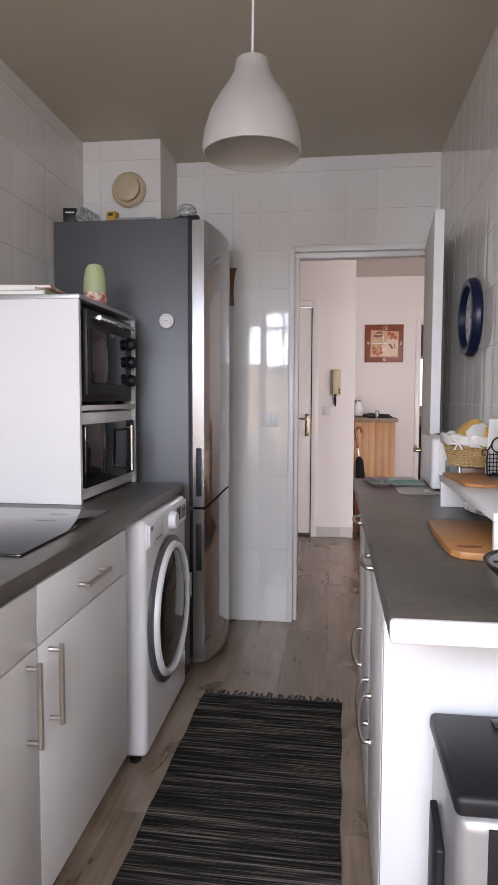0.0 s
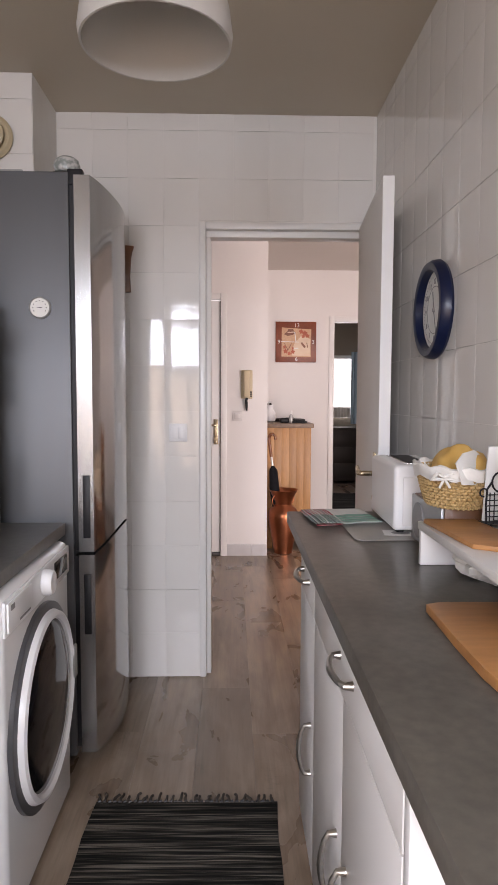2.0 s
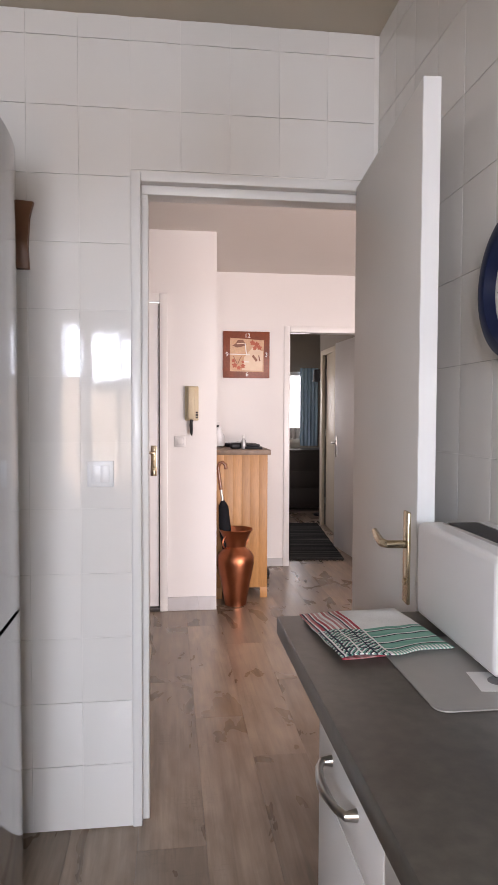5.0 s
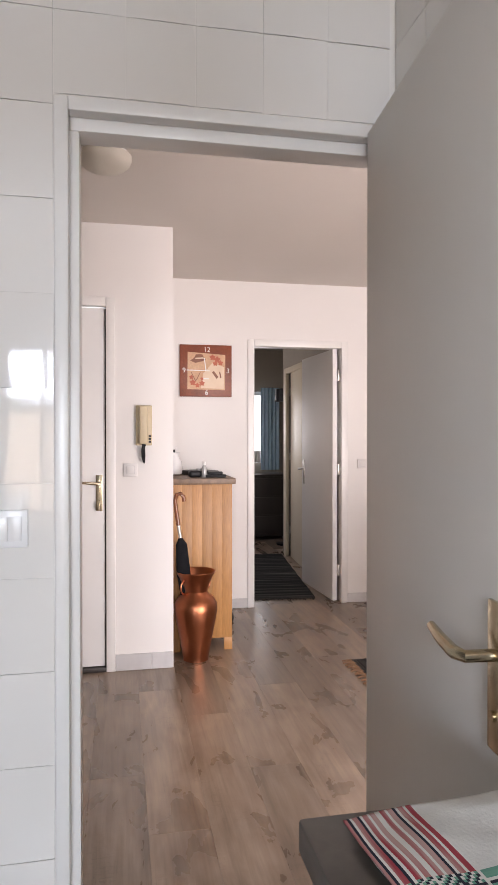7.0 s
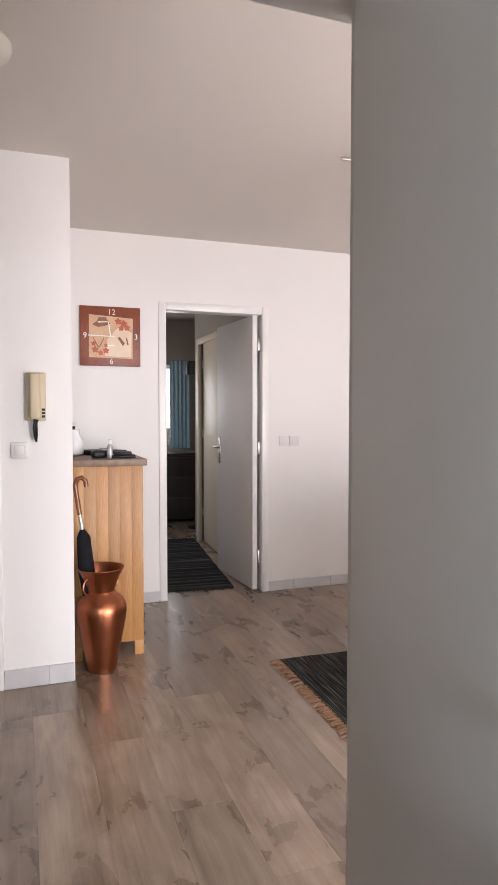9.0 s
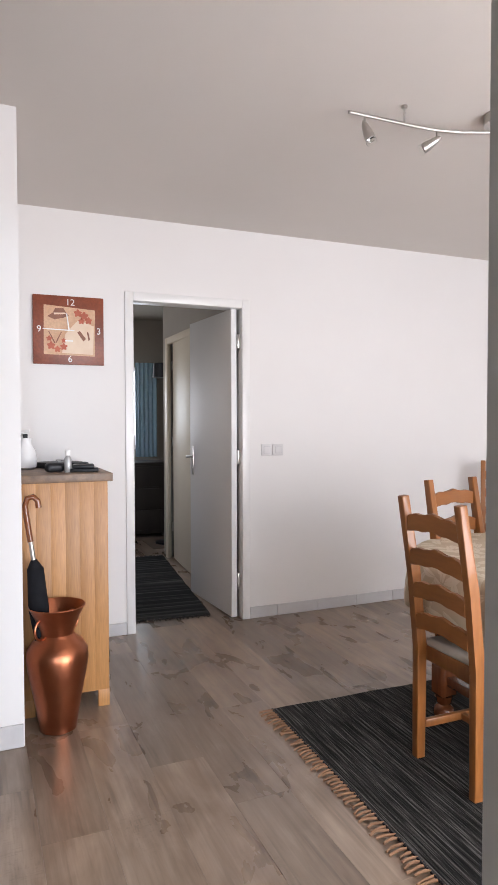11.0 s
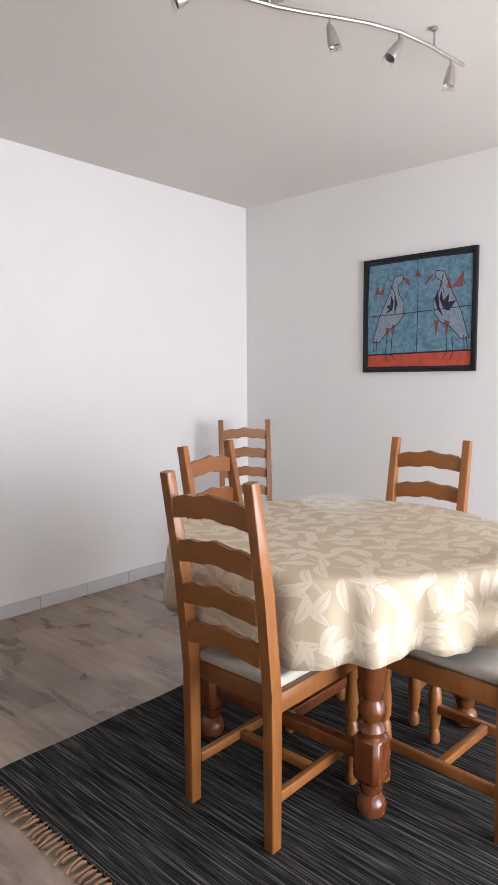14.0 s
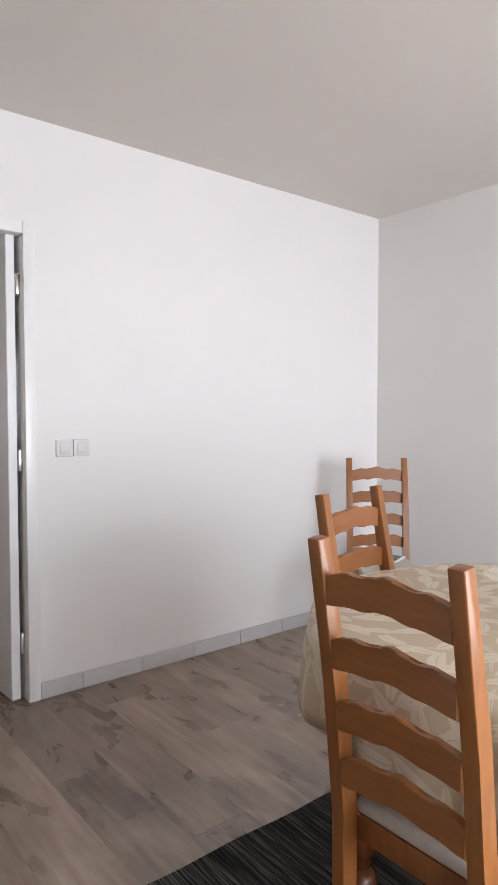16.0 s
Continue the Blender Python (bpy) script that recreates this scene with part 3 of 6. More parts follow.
structure(boxes("trim_kitchen_stop", [((-0.099, KY1 + 0.03, 0), (-0.052, HY + 0.016, 1.9848)), ((0.658, KY1 + 0.03, 0), (0.668, HY + 0.004, 1.9848)), ((-0.099, KY1 + 0.03, 1.985), (0.668, HY + 0.016, 2.043))], M_FRAME, None, 0.003), "white gloss door stop", "door frame")
casing("trim_far_door", 0.985, 1.79, 2.008, NY - 0.012, NY + 0.112, 0.052, "white painted frame of the corridor doorway")
casing("trim_entry_door", -0.94, 0.002, 2.04, ENT - 0.014, ENT + 0.05, 0.05, "white painted frame of the entry door")
casing_c = structure(boxes("trim_corridor_door", [((1.80, 9.86, 0), (1.835, 9.935, 2.06)), ((1.80, 9.01, 0), (1.835, 9.07, 2.06)), ((1.80, 9.07, 2.0), (1.835, 9.86, 2.06))], M_CREAM, None, 0.003), "cream painted frame in the corridor", "door frame")


# ---- doors ----
def lever(parent, x, y, z, out, along, plate, mat):
    """Lever handle on its long plate; out is the side that it stands off, along the way the lever points."""
    bm = bmesh.new()
    add_box(bm, (x - 0.004, y - 0.019, z - 0.135), (x + 0.004, y + 0.019, z + 0.075), 0.003)
    add_tube(bm, [(x, y, z), (x + out * 0.045, y, z), (x + out * 0.052, y + along * 0.02, z), (x + out * 0.05, y + along * 0.07, z + 0.004), (x + out * 0.046, y + along * 0.115, z + 0.010)], [0.009, 0.009, 0.010, 0.009, 0.007], 10)
    add_tube(bm, [(x, y, z - 0.085), (x + out * 0.008, y, z - 0.085)], 0.008, 10)
    return mesh_object("handle", bm, mat, parent, True)


# open leaf of the kitchen door: hinged beside the right wall
kdoor = thing("kitchen_door", pose(0.600, 4.420, 0.008, 0, 0, -4.6), "greige painted flush door, standing open into the kitchen", "door")
box("leaf", (0.0, -0.680, 0), (0.040, -0.002, 2.012), M_DOOR, kdoor, 0.002)
box("edge", (0.001, -0.6835, 0.0), (0.039, -0.6805, 2.012), M_DOOREDGE, kdoor)
lever(kdoor, -0.004, -0.625, 1.005, -1, 1, True, M_BRASS)
box("latch", (0.012, -0.6855, 1.02), (0.030, -0.6825, 1.045), M_BLACK, kdoor, 0.001)

edoor = thing("entry_door", pose(-0.47, ENT + 0.01, 0.0), "white flush entry door, shut, with a brass lock plate", "door")
box("leaf", (-0.415, 0.0, 0.03), (0.415, 0.04, 2.032), M_DOOREDGE, edoor, 0.002)
# black strip behind the gap beside the leaf, standing in for its shade
box("gap_shade", (0.4155, 0.014, 0.03), (0.4215, 0.036, 2.032), M_BLACK, edoor)
box("threshold", (-0.415, -0.02, 0.0), (0.424, 0.04, 0.026), M_DARK, edoor, 0.003)
bm = bmesh.new()
add_box(bm, (0.366, -0.007, 0.90), (0.402, 0.0, 1.10), 0.002)
add_tube(bm, [(0.384, 0, 1.055), (0.384, -0.05, 1.055), (0.36, -0.055, 1.055), (0.275, -0.052, 1.062)], [0.009, 0.009, 0.009, 0.007], 10)
add_tube(bm, [(0.384, -0.006, 0.945), (0.384, -0.035, 0.945)], 0.012, 10)
add_box(bm, (0.380, -0.045, 0.905), (0.388, -0.032, 0.945), 0.001)
mesh_object("handle", bm, M_BRASS, edoor, True)
boxes("hinge", [((0.420, -0.016, z), (0.432, 0.0, z + 0.05)) for z in (0.22, 1.93)], M_BLACK, edoor, 0.002)

hdoor = thing("corridor_door", pose(1.722, NY + 0.045, 0.008, 0, 0, 3.6), "grey painted flush door, open into the dim corridor", "door")
box("leaf", (-0.040, 0.004, 0), (0.0, 0.735, 2.0), M_DOOR, hdoor, 0.002)
box("edge", (-0.038, 0.0005, 0), (-0.002, 0.0035, 2.0), M_DOOREDGE, hdoor)
lever(hdoor, -0.044, 0.675, 1.02, -1, -1, True, M_NICKEL)
boxes("hinge", [((0.0, -0.016, z), (0.020, 0.012, z + 0.09)) for z in (0.2, 1.0, 1.75)], M_NICKEL, hdoor, 0.002)

cdoor = thing("inner_door", pose(1.845, 9.845, 0.01, 0, 0, -4), "cream painted flush door in the corridor", "door")
box("leaf", (0.0, -0.77, 0), (0.04, -0.03, 2.0), M_CREAM, cdoor, 0.002)
boxes("hinge", [((-0.01, -0.034, z), (0.004, -0.01, z + 0.08)) for z in (0.25, 1.05, 1.75)], M_NICKEL, cdoor, 0.002)


# ---- kitchen: west side ----
def bar_handle(parent, p, q, out, mat, r=0.006):
    p, q, o = Vector(p), Vector(q), Vector(out)
    bm = bmesh.new()
    d = (q - p).normalized()
    add_tube(bm, [p + o, q + o], r, 8)
    for e in (p + d * 0.012, q - d * 0.012):
        add_tube(bm, [e, e + o], r * 0.8, 8)
    return mesh_object("handle", bm, mat, parent, True)


def bow_handle(parent, p, q, out, mat):
    """Arched chrome pull between two feet."""
    p, q, o = Vector(p), Vector(q), Vector(out)
    pts = [p, p + o * 0.55] + [p.lerp(q, 0.12 + 0.76 * i / 6) + o * (0.85 + 0.25 * math.sin(math.pi * i / 6)) for i in range(7)] + [q + o * 0.55, q]
    bm = bmesh.new()
    add_tube(bm, pts, [0.0085, 0.006, 0.0055, 0.006, 0.0065, 0.007, 0.0065, 0.006, 0.0055, 0.006, 0.0085], 10)
    return mesh_object("handle", bm, mat, parent, True)


def base_unit(y0, y1):
    u = thing("base_cabinet", pose(-0.80, (y0 + y1) / 2, 0), "white laminate base cabinet with steel bar handles", "cabinet", "west base cabinets")
    w = (y1 - y0) / 2
    box("body", (-0.30, -w, 0.10), (0.282, w, 0.834), M_LAM, u)
    box("plinth", (-0.28, -w, 0.0), (0.23, w, 0.10), M_LAM, u)
    d = box("drawer", (0.283, -w + 0.0025, 0.697), (0.302, w - 0.0025, 0.829), M_LAM, u, 0.0015)
    bar_handle(d, (0.302, -0.085, 0.765), (0.302, 0.085, 0.765), (0.028, 0, 0), M_NICKEL, 0.007)
    return u, w


u, w = base_unit(2.227, 2.84)
d = box("door", (0.283, -w + 0.0025, 0.106), (0.302, w - 0.0025, 0.692), M_LAM, u, 0.0015)
bar_handle(d, (0.302, -w + 0.055, 0.495), (0.302, -w + 0.055, 0.680), (0.030, 0, 0), M_NICKEL, 0.007)
for y0 in (1.614, 1.0):
    u, w = base_unit(y0, y0 + 0.613)
    d = box("door", (0.283, -w + 0.0025, 0.106), (0.302, w - 0.0025, 0.692), M_LAM, u, 0.0015)
    bar_handle(d, (0.302, w - 0.055, 0.495), (0.302, w - 0.055, 0.680), (0.030, 0, 0), M_NICKEL, 0.007)

worktop_w = structure(box("worktop_west", (KX0 + 0.002, 0.95, 0.836), (-0.494, 3.61, 0.876), M_WORK, None, 0.004), "grey stone-effect laminate worktop", "worktop")
hob = thing("hob", pose(-0.815, 2.575, 0.877), "black glass induction hob set in the worktop", "hob")
box("glass", (-0.255, -0.295, 0), (0.255, 0.295, 0.006), M_BLACKGLASS, hob, 0.002)
boxes("mark", [((0.10, 0.10, 0.0062), (0.16, 0.104, 0.0066)), ((0.10, 0.20, 0.0062), (0.16, 0.204, 0.0066))], M_GREYINK, hob)

# washing machine
wm = thing("washing_machine", pose(-0.78, 3.255, 0), "white front-loading washing machine with a dark porthole", "washing machine")
box("body", (-0.28, -0.297, 0.022), (0.308, 0.297, 0.832), M_ENAMEL, wm, 0.022, 4)
_m = pose(0.308, -0.01, 0.455, 0, 90, 0)
lathe("door_ring", [(0.245, 0.0), (0.248, 0.012), (0.241, 0.030), (0.230, 0.034), (0.221, 0.026), (0.219, 0.0)], M_WHITE, wm, 48, _m, False)
lathe("door_rim", [(0.268, -0.004), (0.268, 0.012), (0.246, 0.016), (0.244, 0.0)], M_DIMGREY, wm, 48, _m, False)
lathe("porthole", [(0.220, 0.018), (0.20, 0.026), (0.14, 0.036), (0.07, 0.040), (0.004, 0.041)], M_SMOKED, wm, 48, _m)
box("panel", (0.306, -0.285, 0.735), (0.313, 0.285, 0.818), M_WHITE, wm, 0.002)
box("detergent_drawer", (0.311, -0.275, 0.742), (0.318, -0.10, 0.812), M_WHITE, wm, 0.003)
lathe("knob", [(0.036, 0.0), (0.036, 0.014), (0.030, 0.026), (0.012, 0.028)], M_WHITE, wm, 24, pose(0.313, 0.02, 0.777, 0, 90, 0))
box("display", (0.312, 0.12, 0.752), (0.3165, 0.25, 0.803), M_BLACKGLASS, wm, 0.001)
boxes("print", [((0.3185, -0.262, 0.792), (0.3192, -0.235, 0.805)), ((0.3185, -0.20, 0.75), (0.3192, -0.12, 0.755))], M_GREYINK, wm)
box("catch", (0.335, 0.215, 0.42), (0.345, 0.245, 0.52), M_SILVER, wm, 0.004)
for x, y in ((-0.22, -0.24), (-0.22, 0.24), (0.26, -0.27), (0.26, 0.27)):
    lathe("foot", [(0.020, 0.0), (0.020, 0.008), (0.009, 0.010), (0.009, 0.03)], M_BLACK, wm, 12, pose(x, y, 0))

# open housing with mini oven and microwave
tower = thing("appliance_shelf", pose(-0.90, 3.30, 0.877), "white open shelf unit standing on the worktop", "shelf")
boxes("panel", [((-0.205, -0.315, 0), (0.20, -0.297, 0.685)), ((-0.205, 0.288, 0), (0.20, 0.306, 0.685)), ((-0.205, -0.297, 0), (-0.195, 0.288, 0.685))], M_LAM, tower)
box("shelf", (-0.195, -0.297, 0.315), (0.20, 0.288, 0.333), M_LAM, tower, 0.001)
box("top", (-0.207, -0.318, 0.685), (0.205, 0.309, 0.701), M_SILVER, tower, 0.002)

oven = thing("mini_oven", pose(-0.90, 3.295, 1.211), "black mini oven with a glass door and three knobs", "oven")
box("body", (-0.17, -0.275, 0.012), (0.195, 0.27, 0.335), M_BLACK, oven, 0.008)
box("door", (0.195, -0.268, 0.035), (0.213, 0.165, 0.325), M_BLACK, oven, 0.004)
box("pane", (0.2125, -0.235, 0.075), (0.2155, 0.135, 0.262), M_SMOKED, oven, 0.002)
bar_handle(oven, (0.213, -0.24, 0.297), (0.213, 0.14, 0.297), (0.032, 0, 0), M_CHROME, 0.009)
for z in (0.245, 0.17, 0.095):
    lathe("knob", [(0.026, 0.0), (0.026, 0.012), (0.021, 0.030), (0.006, 0.033)], M_BLACK, oven, 20, pose(0.195, 0.222, z, 0, 90, 0))
boxes("foot", [((0.14, y, 0.0), (0.17, y + 0.03, 0.012)) for y in (-0.25, 0.22)], M_BLACK, oven)

micro = thing("microwave", pose(-0.90, 3.295, 0.877), "silver and white microwave with a black door", "microwave")
box("body", (-0.17, -0.285, 0.006), (0.19, 0.28, 0.308), M_WHITE, micro, 0.006)
box("door", (0.19, -0.278, 0.05), (0.208, 0.155, 0.268), M_SMOKED, micro, 0.003)
box("control_panel", (0.19, 0.158, 0.05), (0.205, 0.262, 0.268), M_BLACK, micro, 0.003)
bar_handle(micro, (0.206, 0.13, 0.07), (0.206, 0.13, 0.25), (0.03, 0, 0), M_CHROME, 0.008)
box("trim", (0.204, 0.215, 0.075), (0.209, 0.24, 0.245), M_CHROME, micro, 0.002)

# things on the shelf unit
for i, (x, y, z, sx, sy, sz, mt, a) in enumerate(((-0.93, 3.13, 1.579, 0.20, 0.28, 0.014, M_GREEN, 4), (-0.94, 3.12, 1.593, 0.20, 0.27, 0.012, M_PAPER, -3), (-0.92, 3.14, 1.605, 0.19, 0.26, 0.010, M_FLORAL, 7))):
    bk = thing("cookbook", pose(x, y, z, 0, 0, a), "thin cookbook lying in a low pile", "book", "cookbooks on the shelf unit")
    box("cover", (-sx / 2, -sy / 2, 0), (sx / 2, sy / 2, sz), mt, bk, 0.001)
    box("pages", (-sx / 2 + 0.004, -sy / 2 - 0.0006, 0.002), (sx / 2 - 0.006, sy / 2 + 0.0006, sz - 0.002), M_PAPER, bk)
jar = thing("jar", pose(-0.775, 3.34, 1.579), "floral tin with a tall sage green cap", "jar")
lathe("tin", [(0.036, 0.0), (0.043, 0.006), (0.045, 0.04), (0.043, 0.058)], M_FLORAL, jar, 24)
lathe("cap", [(0.044, 0.0585), (0.044, 0.085), (0.041, 0.12), (0.035, 0.148), (0.026, 0.162), (0.010, 0.167)], M_GREEN, jar, 24)
spoon = thing("wooden_spoon", pose(-1.0, 3.52, 1.579), "wooden spoon lying across the shelf unit", "utensil")
tube("stem", [(-0.07, 0, 0.008), (0.0, 0, 0.02), (0.06, 0.0, 0.055)], [0.012, 0.008, 0.006], M_BOARD, spoon)

# fridge
fr = thing("fridge", pose(-0.80, 4.02, 0), "tall grey steel fridge freezer with bowed doors", "fridge")
box("body", (-0.305, -0.30, 0.03), (0.305, 0.30, 2.015), M_STEEL, fr, 0.004)
boxes("gasket", [((0.305, -0.288, 0.06), (0.322, 0.288, 0.735)), ((0.305, -0.288, 0.755), (0.322, 0.288, 2.0))], M_BLACK, fr)


def bowed_door(z0a, z0b, z1):
    """A door whose front bows outward; its lower or upper edge may run in an arc from z0a at the near end to z0b mid-way."""
    n = 14
    bm = bmesh.new()
    lowb, lowf, topb, topf = [], [], [], []
    for i in range(n + 1):
        s = i / n
        y = -0.30 + 0.60 * s
        bow = 0.055 * math.sin(math.pi * s) ** 0.8 if 0 < s < 1 else 0.0
        arc = math.sin(math.pi * s)
        zl = z0a[0] + (z0a[1] - z0a[0]) * arc
        zt = z1[0] + (z1[1] - z1[0]) * arc
        x = 0.374 + bow
        lowb.append(bm.verts.new((0.322, y, zl)))
        lowf.append(bm.verts.new((x, y, zl)))
        topb.append(bm.verts.new((0.322, y, zt)))
        topf.append(bm.verts.new((x, y, zt)))
    for i in range(n):
        for a, b in ((lowf, topf), (topf, topb), (topb, lowb), (lowb, lowf)):
            bm.faces.new((a[i], a[i + 1], b[i + 1], b[i]))
    for i in (0, n):
        bm.faces.new((lowb[i], lowf[i], topf[i], topb[i]))
    ob = mesh_object("door", bm, M_STEELFRONT, fr, True)
    ob.data.materials.append(M_STEELDOOR)
    for p in ob.data.polygons:
        p.material_index = 1 if abs(p.normal.y) > 0.9 else 0
    return ob


bowed_door((0.753, 0.808), None, (2.005, 1.985))
bowed_door((0.045, 0.045), None, (0.741, 0.796))
boxes("handle", [((0.338, -0.3035, 0.80), (0.362, -0.2995, 1.015)), ((0.338, -0.3035, 0.465), (0.362, -0.2995, 0.675))], M_BLACK, fr, 0.0015)
box("hinge_cover", (0.30, -0.297, 1.975), (0.350, -0.26, 2.026), M_BLACK, fr, 0.004)
box("badge", (0.392, -0.215, 1.66), (0.402, -0.175, 1.72), M_SILVER, fr, 0.002)
boxes("foot", [((x, y, 0.0), (x + 0.05, y + 0.05, 0.03)) for x in (-0.25, 0.22) for y in (-0.27, 0.22)], M_BLACK, fr)
dial = thing("thermometer", pose(-0.592, 3.7195, 1.573), "small round white thermometer stuck to the fridge", "thermometer")
lathe("case", [(0.036, 0.0), (0.036, 0.010), (0.032, 0.013), (0.031, 0.010)], M_SILVER, dial, 28, FACE_S)
lathe("face", [(0.031, 0.0102), (0.001, 0.0104)], M_DIAL, dial, 28, FACE_S)
boxes("mark", [((0.022 * math.cos(radians(a)) - 0.0015, -0.0112, 0.022 * math.sin(radians(a)) - 0.0015), (0.022 * math.cos(radians(a)) + 0.0015, -0.0106, 0.022 * math.sin(radians(a)) + 0.0015)) for a in range(-30, 211, 30)] + [((-0.008, -0.0112, -0.001), (0.008, -0.0106, 0.001))], M_INK, dial)

# things on the fridge
bx = thing("small_box", pose(-1.055, 3.80, 2.016, 0, 0, 8), "small black cardboard box on the fridge", "box")
box("carton", (-0.03, -0.03, 0), (0.03, 0.03, 0.072), M_BLACK, bx, 0.002)
box("label", (-0.02, -0.0308, 0.05), (0.02, -0.0302, 0.056), M_PAPER, bx)
mug = thing("mug", pose(-0.975, 3.80, 2.05, 80, 0, -25), "white mug lying on its side", "mug")
lathe("cup", [(0.032, -0.045), (0.034, 0.045), (0.029, 0.045), (0.027, -0.035)], M_CERAMIC, mug, 24)
yb = thing("small_box", pose(-0.86, 3.80, 2.016, 0, 0, -10), "small yellow cardboard box on the fridge", "box")
box("carton", (-0.022, -0.02, 0), (0.022, 0.02, 0.055), M_YELLOW, yb, 0.002)
box("label", (-0.012, -0.0206, 0.035), (0.012, -0.0202, 0.047), M_DARK, yb)
tr = thing("tray", pose(-0.755, 3.85, 2.016), "flat grey metal tray on the fridge", "tray")
box("base", (-0.085, -0.06, 0), (0.085, 0.06, 0.006), M_SILVER, tr, 0.002)
boxes("rim", [((-0.09, -0.064, 0.0), (0.09, -0.06, 0.026)), ((-0.09, 0.06, 0.0), (0.09, 0.064, 0.026)), ((-0.09, -0.06, 0), (-0.086, 0.06, 0.026)), ((0.086, -0.06, 0), (0.09, 0.06, 0.026))], M_SILVER, tr, 0.001)
pot = thing("teapot", pose(-0.535, 3.87, 2.016), "patterned ceramic pot on a dark round stand", "pot")
lathe("stand", [(0.10, 0.0), (0.098, 0.012), (0.06, 0.032), (0.02, 0.034)], M_BLACK, pot, 28)
lathe("bowl", [(0.022, 0.0345), (0.040, 0.045), (0.046, 0.065), (0.040, 0.085), (0.026, 0.094), (0.008, 0.098)], M_CERAMIC, pot, 24)

# boxed duct with its vent
duct = structure(box("wall_duct", (KX0, 4.0915, 2.0), (-0.716, KY1, H), M_GROUT), "tiled duct boxing in the corner", "wall")
vent = thing("air_vent", pose(-0.872, 4.078, 2.256), "round cream plastic air vent on the tiled duct", "vent")
lathe("collar", [(0.086, 0.0), (0.086, 0.006), (0.075, 0.016), (0.062, 0.016), (0.060, 0.004)], M_BEIGE, vent, 36, FACE_S)
lathe("disc", [(0.02, 0.0), (0.02, 0.026), (0.060, 0.030), (0.062, 0.038), (0.050, 0.044), (0.002, 0.045)], M_BEIGE, vent, 36, FACE_S)

# carved wooden tablet on the end wall
pl = thing("wooden_plaque", pose(-0.43, KY1 - 0.012, 1.835), "carved brown wooden plaque on the tiled wall", "plaque")
prism("panel", [(-0.03, -0.10), (0.03, -0.10), (0.026, -0.03), (0.028, 0.05), (0.045, 0.098), (-0.03, 0.104)], pose(0, 0.010, 0) @ FACE_S, 0.020, M_BROWNWOOD, pl, 0.003)
sw = thing("light_switch", pose(-0.197, KY1 - 0.0005, 1.121), "white double rocker light switch on the tiles", "switch")
box("plate", (-0.04, -0.009, -0.04), (0.04, 0, 0.04), M_WHITE, sw, 0.003)
boxes("rocker", [((-0.027, -0.0125, -0.026), (-0.001, -0.009, 0.026)), ((0.001, -0.0125, -0.026), (0.027, -0.009, 0.026))], M_WHITE, sw, 0.001)

# pendant
lamp = thing("pendant_lamp", pose(-0.094, 2.735, 1.905), "white bell-shaped plastic pendant lamp, unlit", "lamp")
outer = [(0.134, 0.0), (0.137, 0.02), (0.131, 0.07), (0.116, 0.125), (0.089, 0.180), (0.063, 0.222), (0.051, 0.250), (0.0475, 0.270), (0.046, 0.284), (0.040, 0.290)]
outer = [(r, z * 0.87) for r, z in outer]
inner = [(r - 0.004, z - (0.003 if z > 0.2 else 0.0)) for r, z in outer[::-1]]
lathe("shade", outer + inner + [outer[0]], M_SHADE, lamp, 48, None, False)
lathe("holder", [(0.018, 0.19), (0.022, 0.20), (0.022, 0.22), (0.036, 0.2495), (0.012, 0.258), (0.006, 0.272)], M_WHITE, lamp, 20)
lathe("bulb", [(0.004, 0.10), (0.020, 0.108), (0.030, 0.13), (0.028, 0.15), (0.014, 0.19)], M_SHADE, lamp, 20)
tube("cord", [(0, 0, 0.265), (0.001, 0, 0.45), (0, 0, 0.585)], 0.0035, M_WHITE, lamp)
lathe("ceiling_cup", [(0.045, 0.594), (0.044, 0.575), (0.02, 0.560), (0.006, 0.556)], M_WHITE, lamp, 24)


